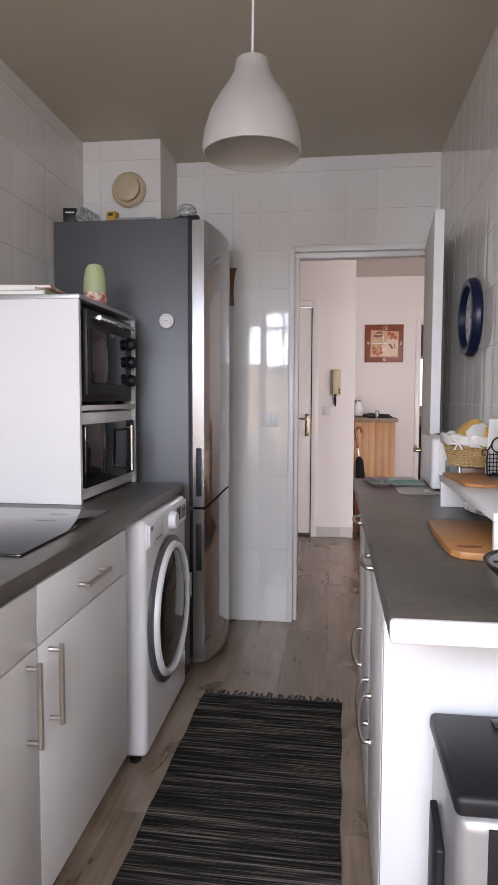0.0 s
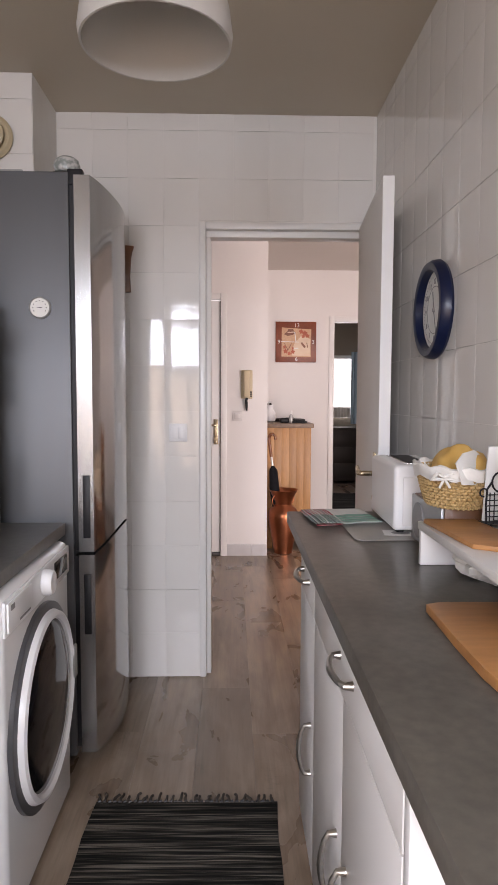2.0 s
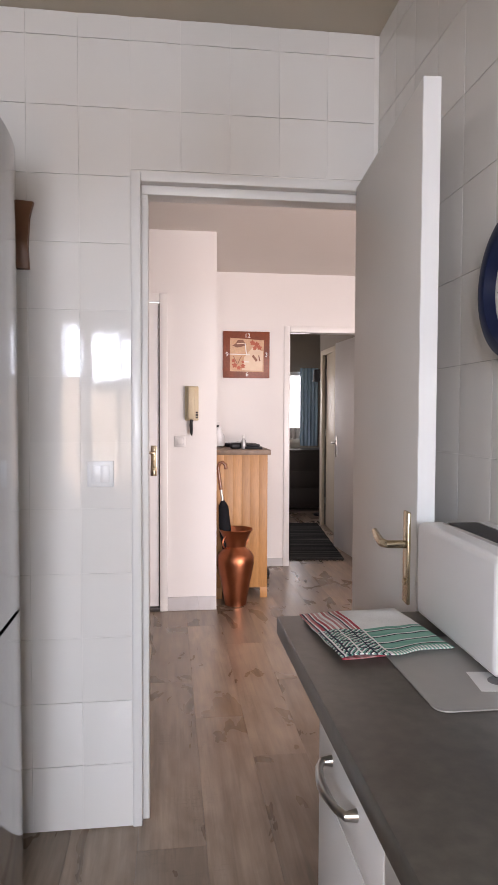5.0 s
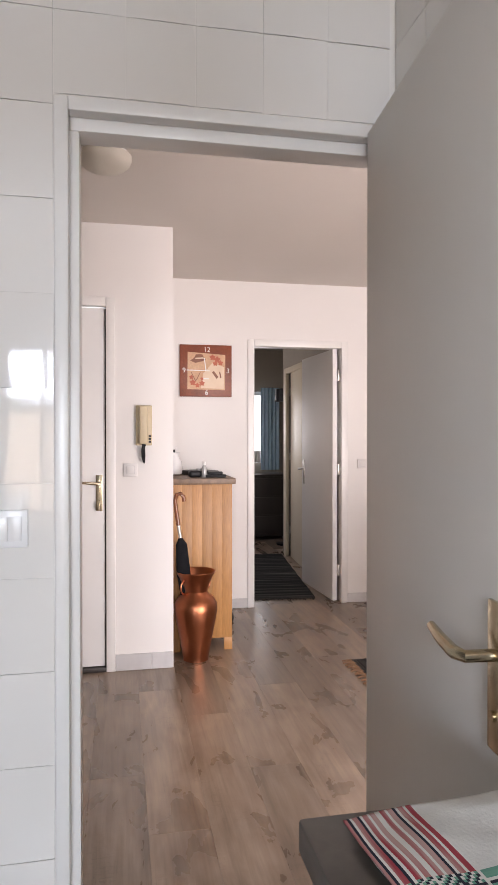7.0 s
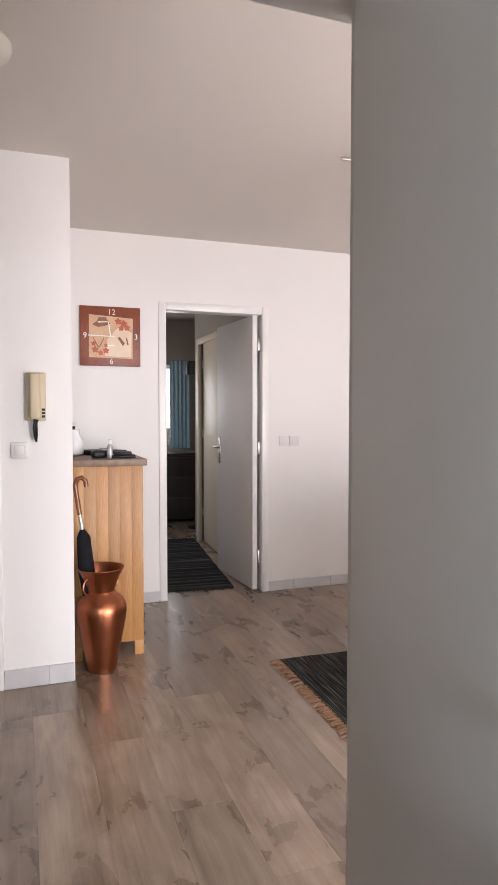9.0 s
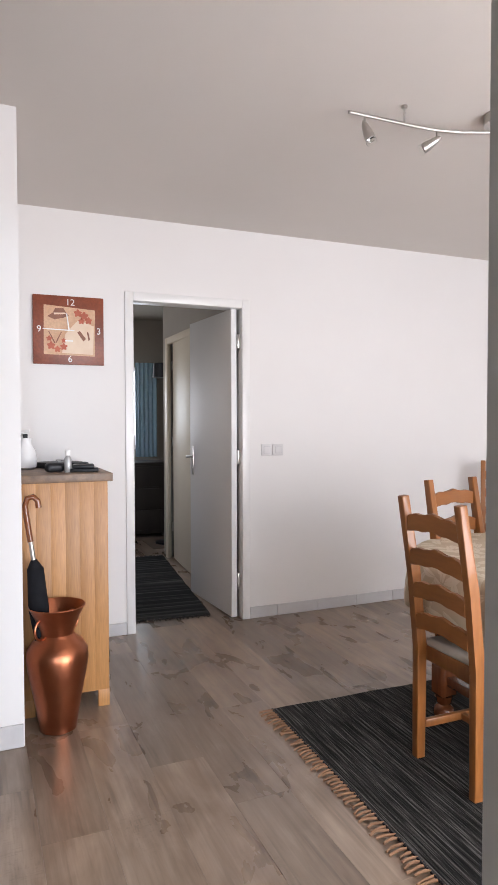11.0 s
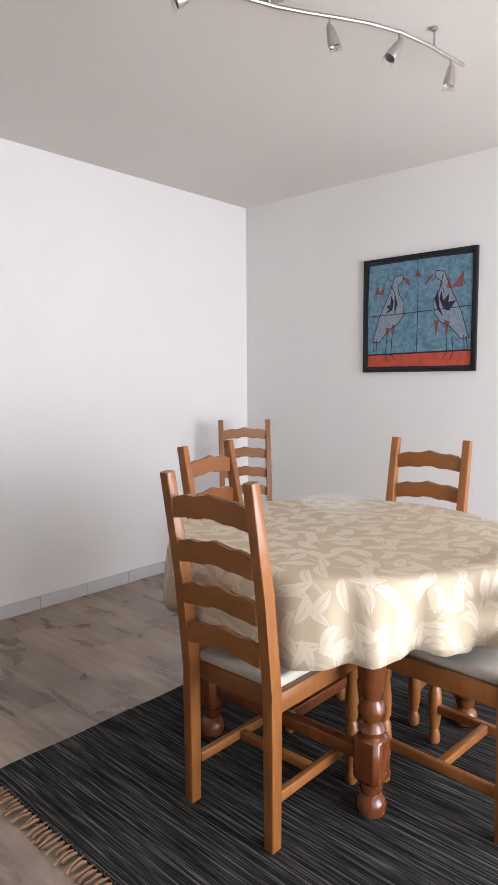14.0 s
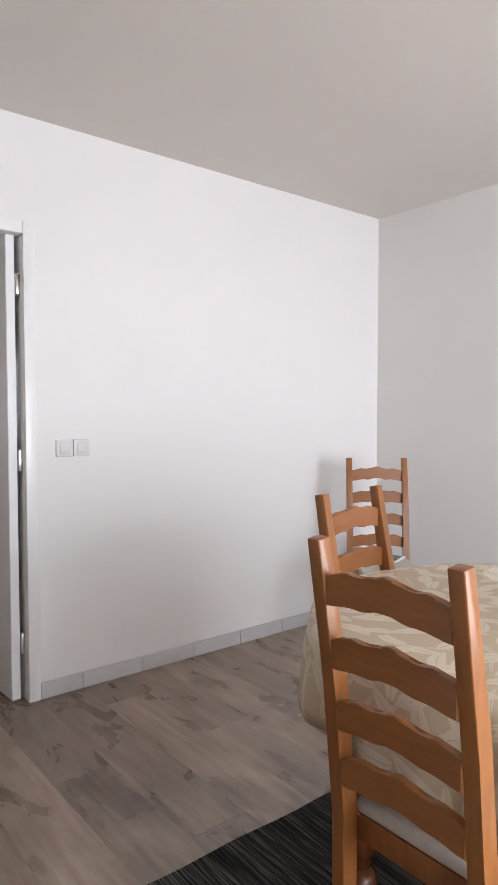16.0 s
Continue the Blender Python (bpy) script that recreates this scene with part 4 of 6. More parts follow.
# ---- rugs ----
def rug(name, x0, y0, x1, y1, mat, ends, fringe_mat, label, turn=0.0, fringe=0.05, seed=3):
    rnd = random.Random(seed)
    cx, cy = (x0 + x1) / 2, (y0 + y1) / 2
    e = thing(name, pose(cx, cy, 0.001, 0, 0, turn), label, "rug")
    a, b = (x1 - x0) / 2, (y1 - y0) / 2
    bm = bmesh.new()
    nx, ny = max(4, int(a * 24)), max(4, int(b * 24))
    grid = [[bm.verts.new((-a + 2 * a * i / nx + (0.003 * math.sin(j * 1.7) if i in (0, nx) else 0), -b + 2 * b * j / ny + (0.003 * math.sin(i * 1.3) if j in (0, ny) else 0), 0.008 + 0.0015 * noise.noise((i * 0.4, j * 0.4, seed)))) for j in range(ny + 1)] for i in range(nx + 1)]
    low = [[bm.verts.new((v.co.x, v.co.y, 0.0)) if i in (0, nx) or j in (0, ny) else None for j, v in enumerate(col)] for i, col in enumerate(grid)]
    for i in range(nx):
        for j in range(ny):
            bm.faces.new((grid[i][j], grid[i + 1][j], grid[i + 1][j + 1], grid[i][j + 1]))
    for i in range(nx):
        for j in (0, ny):
            bm.faces.new((grid[i][j], low[i][j], low[i + 1][j], grid[i + 1][j]))
    for j in range(ny):
        for i in (0, nx):
            bm.faces.new((grid[i][j], low[i][j], low[i][j + 1], grid[i][j + 1]))
    mesh_object("weave", bm, mat, e, True)
    bm = bmesh.new()
    for side in ends:
        span = a if side in "ns" else b
        count = int(span * 2 / 0.022)
        for k in range(count):
            u = -span + 2 * span * (k + 0.5) / count
            w = rnd.uniform(-0.012, 0.012)
            ln = fringe * rnd.uniform(0.75, 1.15)
            pts = []
            for s in (0, 0.35, 0.7, 1.0):
                along, out = u + w * s + rnd.uniform(-0.004, 0.004), -0.004 + ln * s
                z = 0.006 + 0.005 * math.sin(math.pi * s) - 0.003 * s
                pts.append({"n": (along, b + out, z), "s": (along, -b - out, z), "w": (-a - out, along, z), "e": (a + out, along, z)}[side])
            add_tube(bm, pts, [0.0035, 0.005, 0.004, 0.0045], 5)
    cord = bmesh.new()
    for side in ends:
        span = a if side in "ns" else b
        for k in range(int(span * 2 / 0.016)):
            u = -span + 0.008 + k * 0.016
            p, q = {"n": ((u, b, 0.006), (u + 0.009, b + 0.003, 0.009)), "s": ((u, -b, 0.006), (u + 0.009, -b - 0.003, 0.009)), "w": ((-a, u, 0.006), (-a - 0.003, u + 0.009, 0.009)), "e": ((a, u, 0.006), (a + 0.003, u + 0.009, 0.009))}[side]
            add_tube(cord, [p, q], 0.0045, 5)
    mesh_object("binding", cord, M_BLACK, e, True)["kind"] = "stuff"
    fr_ob = mesh_object("fringe", bm, fringe_mat, e, True)
    fr_ob["kind"] = "stuff"
    return e


rug("runner_rug", -0.402, 1.55, 0.168, 3.49, M_RUG, "ns", M_FRINGEDARK, "black and grey woven rag runner with a short fringe", -1.0)
rug("dining_rug", 1.345, 4.75, 3.35, 6.56, M_RUG2, "we", M_FRINGE, "charcoal streaked woven rug with brown fringe under the table", -1.0, 0.065, 5)
rug("corridor_rug", 1.02, 8.05, 1.68, 10.0, M_RUG3, "ns", M_FRINGEDARK, "dark striped woven runner in the corridor", -6.0, 0.04, 8)

# ---- kitchen: east side ----
for y0, y1, doors in ((2.25, 3.055, ((-1, 0.05), (1, 0.05))), (3.055, 3.36, ((0, -0.10),))):
    w = (y1 - y0) / 2
    u = thing("base_cabinet", pose(0.46, y0 + w, 0), "white laminate base cabinet with arched steel pulls", "cabinet", "east base cabinets")
    box("body", (-0.198, -w, 0.085), (0.20, w, 0.862), M_LAM, u)
    box("plinth", (-0.17, -w, 0), (0.20, w, 0.085), M_LAM, u)
    d = box("drawer", (-0.218, -w + 0.0015, 0.747), (-0.199, w - 0.0015, 0.859), M_LAM, u, 0.001)
    at = -0.03 if len(doors) > 1 else 0.012
    bow_handle(d, (-0.218, at - 0.062, 0.808), (-0.218, at + 0.062, 0.810), (-0.026, 0, 0), M_NICKEL)
    for s, off in doors:
        d = box("door", (-0.218, (-w if s <= 0 else 0.0) + 0.0015, 0.09), (-0.199, (w if s >= 0 else 0.0) - 0.0015, 0.744), M_LAM, u, 0.001)
        bow_handle(d, (-0.218, (s or 1) * off, 0.330), (-0.218, (s or 1) * off, 0.455), (-0.028, 0, 0), M_NICKEL)
panel = structure(boxes("worktop_panel", [((0.243, 2.225, 0), (0.668, 2.2485, 0.862))], M_ENAMEL, None, 0.002), "white end panel under the worktop", "panel")
structure(boxes("worktop_east", [((0.225, 1.905, 0.864), (0.668, 3.662, 0.902))], M_WORK, None, 0.004), "grey stone-effect laminate worktop", "worktop")
structure(box("worktop_edging", (0.223, 1.886, 0.868), (0.668, 1.9045, 0.906), M_ENAMEL, None, 0.007, 3), "white rounded worktop edging", "trim")

bin_ = thing("pedal_bin", pose(0.50, 2.05, 0), "tall silver waste bin with a black flat lid", "bin")
box("body", (-0.165, -0.13, 0.02), (0.155, 0.14, 0.585), M_SILVER, bin_, 0.025, 3)
box("front_strip", (-0.118, -0.1335, 0.03), (0.11, -0.1295, 0.57), M_BLACK, bin_, 0.001)
box("lid", (-0.170, -0.135, 0.5855), (0.160, 0.145, 0.622), M_BLACK, bin_, 0.012, 3)
box("lid_grip", (-0.06, 0.085, 0.6225), (0.10, 0.115, 0.628), M_BLACKGLASS, bin_, 0.002)
box("foot", (-0.15, -0.12, 0.0), (0.14, 0.13, 0.02), M_BLACK, bin_, 0.004)
prism("side_grip", [(-0.06, 0.10), (0.05, 0.10), (0.035, 0.50), (-0.05, 0.54)], pose(-0.166, 0, -0.04) @ FACE_W, 0.014, M_BLACK, bin_, 0.003)

shelf = thing("worktop_shelf", pose(0.565, 2.645, 0.903), "white low shelf board standing on the worktop", "shelf")
box("board", (-0.098, -0.345, 0.080), (0.100, 0.340, 0.098), M_LAM, shelf, 0.002)
boxes("leg", [((-0.095, 0.322, 0.0), (0.098, 0.338, 0.0795)), ((-0.095, -0.343, 0.0), (0.098, -0.327, 0.0795))], M_LAM, shelf, 0.001)

cb = thing("chopping_board", pose(0.50, 2.47, 0.903, 0, 0, 0), "honey-coloured wooden chopping board with a slot grip", "chopping board")
_out = [(-0.115, 0.175), (-0.118, 0.02), (-0.118, -0.10), (-0.114, -0.15), (-0.098, -0.176), (-0.045, -0.188), (0.02, -0.195), (0.115, -0.195), (0.115, 0.185), (-0.09, 0.185)]
prism("board", _out, pose(0, 0, 0), 0.016, M_BOARD, cb, 0.003)
prism("slot", disc(0.026, 0.011, 20, -0.070, -0.125), pose(0, 0, 0.0155), 0.0014, M_RUST, cb)

pan = thing("frying_pan", pose(0.530, 2.055, 0.903), "black shallow pan with a grey inside", "pan")
lathe("pan", [(0.075, 0.0), (0.100, 0.018), (0.130, 0.048), (0.134, 0.055), (0.128, 0.055), (0.098, 0.024), (0.073, 0.007), (0.002, 0.006)], M_BLACK, pan, 44)
lathe("splash_screen", [(0.126, 0.0515), (0.120, 0.0535), (0.002, 0.0538)], M_SILVER, pan, 44)
boxes("bar", [((-0.12, -0.004, 0.0542), (0.12, 0.004, 0.0575))], M_BLACK, pan, 0.001)

mat = thing("counter_mat", pose(0.50, 3.37, 0.903), "thin grey printed mat under the toaster", "mat")
prism("sheet", [(-0.130 + 0.02 * (1 - math.cos(radians(a))), -0.155 + 0.02 * (1 - math.sin(radians(a)))) for a in range(0, 91, 15)] + [(0.14, -0.155), (0.14, 0.13), (-0.13, 0.13)], pose(0, 0, 0), 0.002, M_MAT, mat)
prism("print", [(-0.04, -0.10), (0.05, -0.11), (0.055, -0.04), (-0.03, -0.03)], pose(0, 0, 0.0021), 0.0005, M_PAPER, mat)
prism("emblem", disc(0.026, 0.020, 20, 0.012, -0.07), pose(0, 0, 0.0027), 0.0005, M_GREYINK, mat)

toast = thing("toaster", pose(0.567, 3.440, 0.906, 0, 0, -1.5), "white plastic toaster with a cream browning knob", "toaster")
box("body", (-0.076, -0.160, 0.008), (0.074, 0.172, 0.190), M_WHITE, toast, 0.013, 4)
box("front", (-0.052, -0.1645, 0.022), (0.052, -0.1595, 0.158), M_LAM, toast, 0.003)
box("slot_rim", (-0.036, -0.120, 0.1895), (0.036, 0.140, 0.1925), M_CHROME, toast, 0.001)
boxes("slot", [((-0.028, -0.112, 0.1926), (0.028, 0.132, 0.1934))], M_BLACK, toast)
box("lever_track", (-0.004, -0.1662, 0.055), (0.002, -0.1644, 0.15), M_BLACK, toast)
lathe("knob", [(0.020, 0.0), (0.020, 0.012), (0.006, 0.014)], M_BEIGE, toast, 20, pose(0.006, -0.1645, 0.055) @ FACE_S)
boxes("foot", [((x, y, 0), (x + 0.02, y + 0.02, 0.008)) for x in (-0.06, 0.04) for y in (-0.13, 0.13)], M_BLACK, toast)

radio = thing("radio", pose(0.60, 3.135, 0.903), "small silver-fronted radio in a wooden case", "radio")
box("case", (-0.062, -0.125, 0.0), (0.062, 0.125, 0.122), M_BROWNWOOD, radio, 0.003)
box("front", (-0.070, -0.123, 0.002), (-0.0625, 0.123, 0.120), M_SILVER, radio, 0.002)
lathe("speaker", [(0.046, 0.0), (0.046, 0.004), (0.040, 0.006), (0.002, 0.004)], M_GREYINK, radio, 28, pose(-0.0701, 0.055, 0.06) @ FACE_W)
for y, z, r in ((-0.02, 0.06, 0.014), (-0.065, 0.075, 0.011), (-0.095, 0.045, 0.009)):
    lathe("knob", [(r, 0.0), (r, 0.016), (r * 0.7, 0.018)], M_CHROME, radio, 18, pose(-0.0701, y, z) @ FACE_W)


def wicker(parent, r0, r1, h, rows, stakes):
    bm = bmesh.new()
    for k in range(rows):
        s = k / (rows - 1)
        pts = []
        for i in range(stakes * 2 + 1):
            a = math.pi * i / stakes
            r = r0 + (r1 - r0) * s ** 0.8 + (0.004 if (i + k) % 2 else -0.002)
            pts.append((r * 0.80 * math.cos(a), r * 1.1 * math.sin(a), 0.004 + h * s))
        add_tube(bm, pts, h / rows * 0.55, 5)
    for i in range(stakes):
        a = 2 * math.pi * i / stakes
        add_tube(bm, [(r0 * 0.80 * math.cos(a), r0 * 1.1 * math.sin(a), 0), (r1 * 0.80 * math.cos(a), r1 * 1.1 * math.sin(a), h)], 0.0035, 5)
    mesh_object("weave", bm, M_WICKER, parent, True)
    lathe("bottom", [(r0 * 0.9, 0.002), (0.002, 0.004)], M_WICKER, parent, 20, Matrix.Diagonal((0.80, 1.1, 1, 1)))


bas = thing("bread_basket", pose(0.575, 3.06, 1.0265), "straw bread basket with a white cloth lining", "basket")
wicker(bas, 0.075, 0.105, 0.085, 13, 34)
bm = bmesh.new()
rings = []
for r, z in ((0.070, 0.035), (0.102, 0.080), (0.112, 0.100), (0.118, 0.097), (0.116, 0.083), (0.111, 0.070)):
    rings.append([bm.verts.new((0.80 * (r + 0.003 * math.sin(i * 2.1 + r * 90)) * math.cos(i * math.pi / 24), 1.1 * (r + 0.003 * math.sin(i * 2.1 + r * 90)) * math.sin(i * math.pi / 24), z + 0.004 * math.sin(i * 1.3))) for i in range(48)])
for a, b in zip(rings, rings[1:]):
    for i in range(48):
        bm.faces.new((a[i], a[(i + 1) % 48], b[(i + 1) % 48], b[i]))
bm.faces.new(rings[0])
mesh_object("lining", bm, M_LINEN, bas, True)
bm = bmesh.new()
for s in (-1, 1):
    add_tube(bm, [(-0.06, -0.105, 0.078), (-0.06 + s * 0.018, -0.112, 0.088), (-0.06 + s * 0.03, -0.112, 0.074), (-0.06, -0.108, 0.074)], 0.004, 6)
    add_tube(bm, [(-0.06, -0.108, 0.076), (-0.06 + s * 0.012, -0.112, 0.055)], 0.003, 6)
mesh_object("bow", bm, M_LINEN, bas, True)
bread = thing("bread_bag", pose(0.585, 3.05, 1.075, 0, 0, 20), "loaf in a yellow paper bag inside the basket", "bread")
bm = bmesh.new()
bmesh.ops.create_icosphere(bm, subdivisions=4, radius=1)
for v in bm.verts:
    k = 1 + 0.12 * noise.noise(v.co * 2.2)
    v.co = Vector((v.co.x * 0.055 * k, v.co.y * 0.085 * k, max(-0.02, v.co.z * 0.075 * k + 0.02)))
mesh_object("loaf", bm, M_BREAD, bread, True)
prism("bag_flap", [(-0.06, -0.02), (0.05, -0.03), (0.065, 0.03), (0.03, 0.055), (-0.02, 0.05), (-0.06, 0.03)], pose(-0.03, -0.08, 0.035, 70, 0, 20), 0.004, M_LINEN, bread, 0.001)

rack = thing("scroll_rack", pose(0.622, 2.90, 1.0015, 0, 0, 10), "black wrought wire rack with scroll feet", "rack")
bm = bmesh.new()
R = lambda a, r, cx, cz: (cx + r * math.cos(radians(a)), 0, cz + r * math.sin(radians(a)))
add_tube(bm, [R(a, 0.030, 0, 0.135) for a in range(-90, 271, 20)], 0.003, 6)
for s in (-1, 1):
    add_tube(bm, [(s * 0.045, 0, 0.012), (s * 0.048, 0, 0.07), (s * 0.045, 0, 0.115), (s * 0.03, 0, 0.135)], 0.003, 6)
    add_tube(bm, [R(a, 0.012, s * 0.056, 0.105) for a in range(0, 300, 25)], 0.0025, 6)
    add_tube(bm, [(s * 0.03 + 0.013 * math.cos(radians(a)), -0.02 - 0.013 * math.sin(radians(a)) * 0.3, 0.014 + 0.012 * math.sin(radians(a))) for a in range(0, 300, 25)], 0.003, 6)
for k in range(6):
    add_tube(bm, [(-0.045, 0, 0.018 + k * 0.016), (0.045, 0, 0.018 + k * 0.016)], 0.0018, 5)
for k in range(6):
    add_tube(bm, [(-0.036 + k * 0.0145, 0, 0.012), (-0.036 + k * 0.0145, 0, 0.105)], 0.0018, 5)
add_box(bm, (-0.048, 0.0, 0.010), (0.048, 0.045, 0.014), 0.001)
for v in bm.verts:
    v.co = v.co * 0.74
mesh_object("wire", bm, M_BLACK, rack, True)
paper = thing("paper_folder", pose(0.630, 2.925, 1.013, 6, 0, 10), "clear sleeve of white papers standing in the rack", "papers")
box("sheet", (-0.04, 0.0, 0.0), (0.035, 0.006, 0.165), M_PAPER, paper, 0.001)
roll = thing("paper_roll", pose(0.605, 2.585, 1.0015), "white roll of kitchen paper standing upright", "paper roll")
lathe("roll", [(0.018, 0.0), (0.056, 0.0), (0.057, 0.004), (0.057, 0.218), (0.055, 0.222), (0.020, 0.222), (0.018, 0.218)], M_LINEN, roll, 36)
sb = thing("small_board", pose(0.54, 2.83, 1.0015, 0, 0, 4), "small worn wooden board lying on the shelf", "board")
prism("board", [(-0.06, -0.12), (-0.02, -0.15), (0.03, -0.14), (0.05, -0.10), (0.055, 0.12), (-0.06, 0.13)], pose(0, 0, 0), 0.010, M_BOARD, sb, 0.002)
bot = thing("bottle", pose(0.515, 2.355, 1.0015), "small dark bottle with a black cap", "bottle")
lathe("glass", [(0.020, 0.0), (0.022, 0.004), (0.022, 0.06), (0.012, 0.080), (0.010, 0.10)], M_BLACKGLASS, bot, 20)
bag = thing("plastic_bag", pose(0.585, 2.86, 0.903), "crumpled clear plastic bag under the shelf", "bag")
bm = bmesh.new()
bmesh.ops.create_icosphere(bm, subdivisions=3, radius=1)
for v in bm.verts:
    k = 1 + 0.45 * noise.noise(v.co * 2.8)
    v.co = Vector((v.co.x * 0.06 * k, v.co.y * 0.09 * k, max(0.0, 0.028 + v.co.z * 0.034 * k)))
mesh_object("film", bm, M_LINEN, bag)

# folded tea towel: layers with stripes
tt = thing("tea_towel", pose(0.375, 3.525, 0.903, 0, 0, 6), "folded striped tea towel, red, green and white", "towel")


def towel_layer(name, x0, x1, y0, y1, z, seed, colour):
    """One fold of the cloth: a soft rippled sheet whose woven stripes follow its threads."""
    nx, ny = int((x1 - x0) / 0.0032), int((y1 - y0) / 0.0034)
    bm = bmesh.new()
    rows = []
    for j in range(ny + 1):
        row = []
        for i in range(nx + 1):
            u, v = i / nx, j / ny
            x = x0 + (x1 - x0) * u + 0.006 * noise.noise((u * 2.0, v * 3.0, seed))
            y = y0 + (y1 - y0) * v + 0.009 * noise.noise((u * 3.2, v * 1.5, seed + 5)) * (1.6 if v < 0.5 else 0.6)
            rise = 0.0055 * (noise.noise((u * 3.0, v * 3.4, seed + 9)) + 0.35)
            edge = min(u, 1 - u, v, 1 - v)
            row.append(bm.verts.new((x, y, z + max(0.0, rise) * min(1.0, edge * 9) + 0.0015)))
        rows.append(row)
    for j in range(ny):
        for i in range(nx):
            f = bm.faces.new((rows[j][i], rows[j][i + 1], rows[j + 1][i + 1], rows[j + 1][i]))
            f.material_index = colour(i, j, nx, ny)
    ob = mesh_object(name, bm, M_CLOTHWHITE, tt, True)
    for mt in (M_CLOTHRED, M_INK, M_CLOTHGREEN):
        ob.data.materials.append(mt)
    so = ob.modifiers.new("thickness", "SOLIDIFY")
    so.thickness, so.offset = 0.0016, -1.0
    return ob


def towel_colour(i, j, nx, ny):
    """0 white, 1 red, 2 dark, 3 green: red warp bands on one side, green weft bands at the near end."""
    warp = i < nx * 0.42
    weft = j < ny * 0.52
    if warp and (i % 7 == 5 or i in (1, 2)):
        return 2 if i % 2 else 0
    if weft and j % 8 == 6:
        return 2
    if warp and weft:
        return (3, 2, 0)[(i + 2 * j) % 3]
    if warp:
        return 1 if i % 7 in (0, 1, 3, 4) else 0
    if weft:
        return 0 if j % 8 == 7 or (j < 4 and i % 2) else 3
    return 0


towel_layer("under_fold", -0.092, 0.108, -0.100, 0.116, 0.0, 3.0, lambda i, j, nx, ny: 1 if j < 7 and i < nx * 0.4 else 0)
towel_layer("upper_fold", -0.098, 0.104, -0.112, 0.118, 0.0085, 8.0, towel_colour)

# blue wall clock
wc = thing("wall_clock", pose(KX1 - 0.0005, 3.515, 1.548), "round wall clock with a wide navy rim", "clock")
lathe("rim", [(0.118, 0.0), (0.144, 0.0), (0.150, 0.010), (0.148, 0.026), (0.140, 0.038), (0.128, 0.040), (0.120, 0.036), (0.118, 0.012)], M_BLUE, wc, 56, FACE_W, False)
lathe("face", [(0.1185, 0.0), (0.1185, 0.012), (0.001, 0.0122)], M_DIAL, wc, 48, FACE_W)
bm = bmesh.new()
add_lathe(bm, [(0.072, 0.0123), (0.072, 0.0128), (0.070, 0.0128), (0.070, 0.0123)], 48, FACE_W, False)
for k in range(60):
    a = radians(k * 6)
    ln = 0.010 if k % 5 == 0 else 0.004
    add_box(bm, (-0.0009, 0.100, 0.0125), (0.0009, 0.100 + ln, 0.0130), 0, 1, FACE_W @ Matrix.Rotation(a, 4, "Z"))
mesh_object("scale", bm, M_GREYINK, wc)["kind"] = "stuff"
for k in range(1, 13):
    a = radians(90 - k * 30)
    written("numeral", str(k), 0.024, FACE_W @ pose(0.086 * math.cos(a), 0.086 * math.sin(a), 0.0126), M_GREYINK, wc)
bm = bmesh.new()
for ang, ln, w in ((12, 0.058, 0.003), (-160, 0.088, 0.0022)):
    add_box(bm, (-w, -0.012, 0.0145), (w, ln, 0.0155), 0, 1, FACE_W @ Matrix.Rotation(radians(ang), 4, "Z"))
add_lathe(bm, [(0.006, 0.0122), (0.006, 0.018), (0.001, 0.019)], 14, FACE_W)
mesh_object("pointer", bm, M_GREYINK, wc)

# ---- hall ----
dome = thing("ceiling_light", pose(-0.03, 5.765, H - 0.001), "round frosted glass ceiling light, unlit", "lamp")
lathe("base", [(0.10, 0.0), (0.10, -0.014), (0.09, -0.018)], M_WHITE, dome, 36)
lathe("dome", [(0.112, -0.012), (0.113, -0.022), (0.104, -0.045), (0.080, -0.064), (0.045, -0.076), (0.002, -0.080)], M_FROST, dome, 40)

ic = thing("intercom", pose(0.160, ENT - 0.0005, 1.265), "aged beige intercom handset with a black cord", "intercom")
box("base", (-0.045, -0.022, 0.0), (0.045, 0, 0.225), M_BEIGE, ic, 0.006, 3)
box("handset", (-0.028, -0.055, 0.008), (0.020, -0.0225, 0.222), M_BEIGE, ic, 0.010, 3)
boxes("button", [((0.026, -0.0245, 0.015 + k * 0.016), (0.040, -0.0222, 0.026 + k * 0.016)) for k in range(3)], M_BLACK, ic)
tube("cord", [(-0.005, -0.035, 0.008), (-0.010, -0.035, -0.03), (-0.006, -0.032, -0.075), (-0.001, -0.028, -0.098), (0.002, -0.03, -0.06), (0.000, -0.03, -0.01), (0.006, -0.02, 0.003)], 0.006, M_BLACK, ic)


def wall_switch(x, y, z, label):
    s = thing("light_switch", pose(x, y, z), label, "switch", "wall switches")
    box("plate", (-0.038, -0.009, -0.038), (0.038, 0, 0.038), M_PLATE, s, 0.003)
    boxes("groove", [((-0.0235, -0.0098, -0.0235), (0.0235, -0.0091, 0.0235))], M_BASE, s)
    box("rocker", (-0.021, -0.0130, -0.021), (0.021, -0.0099, 0.021), M_PLATE, s, 0.0015)
    return s


wall_switch(0.085, ENT - 0.0005, 1.128, "white square light switch by the entry door")
wall_switch(1.911, NY - 0.0005, 1.10, "white square light switch by the corridor door")
wall_switch(1.992, NY - 0.0005, 1.10, "white square light switch by the corridor door")

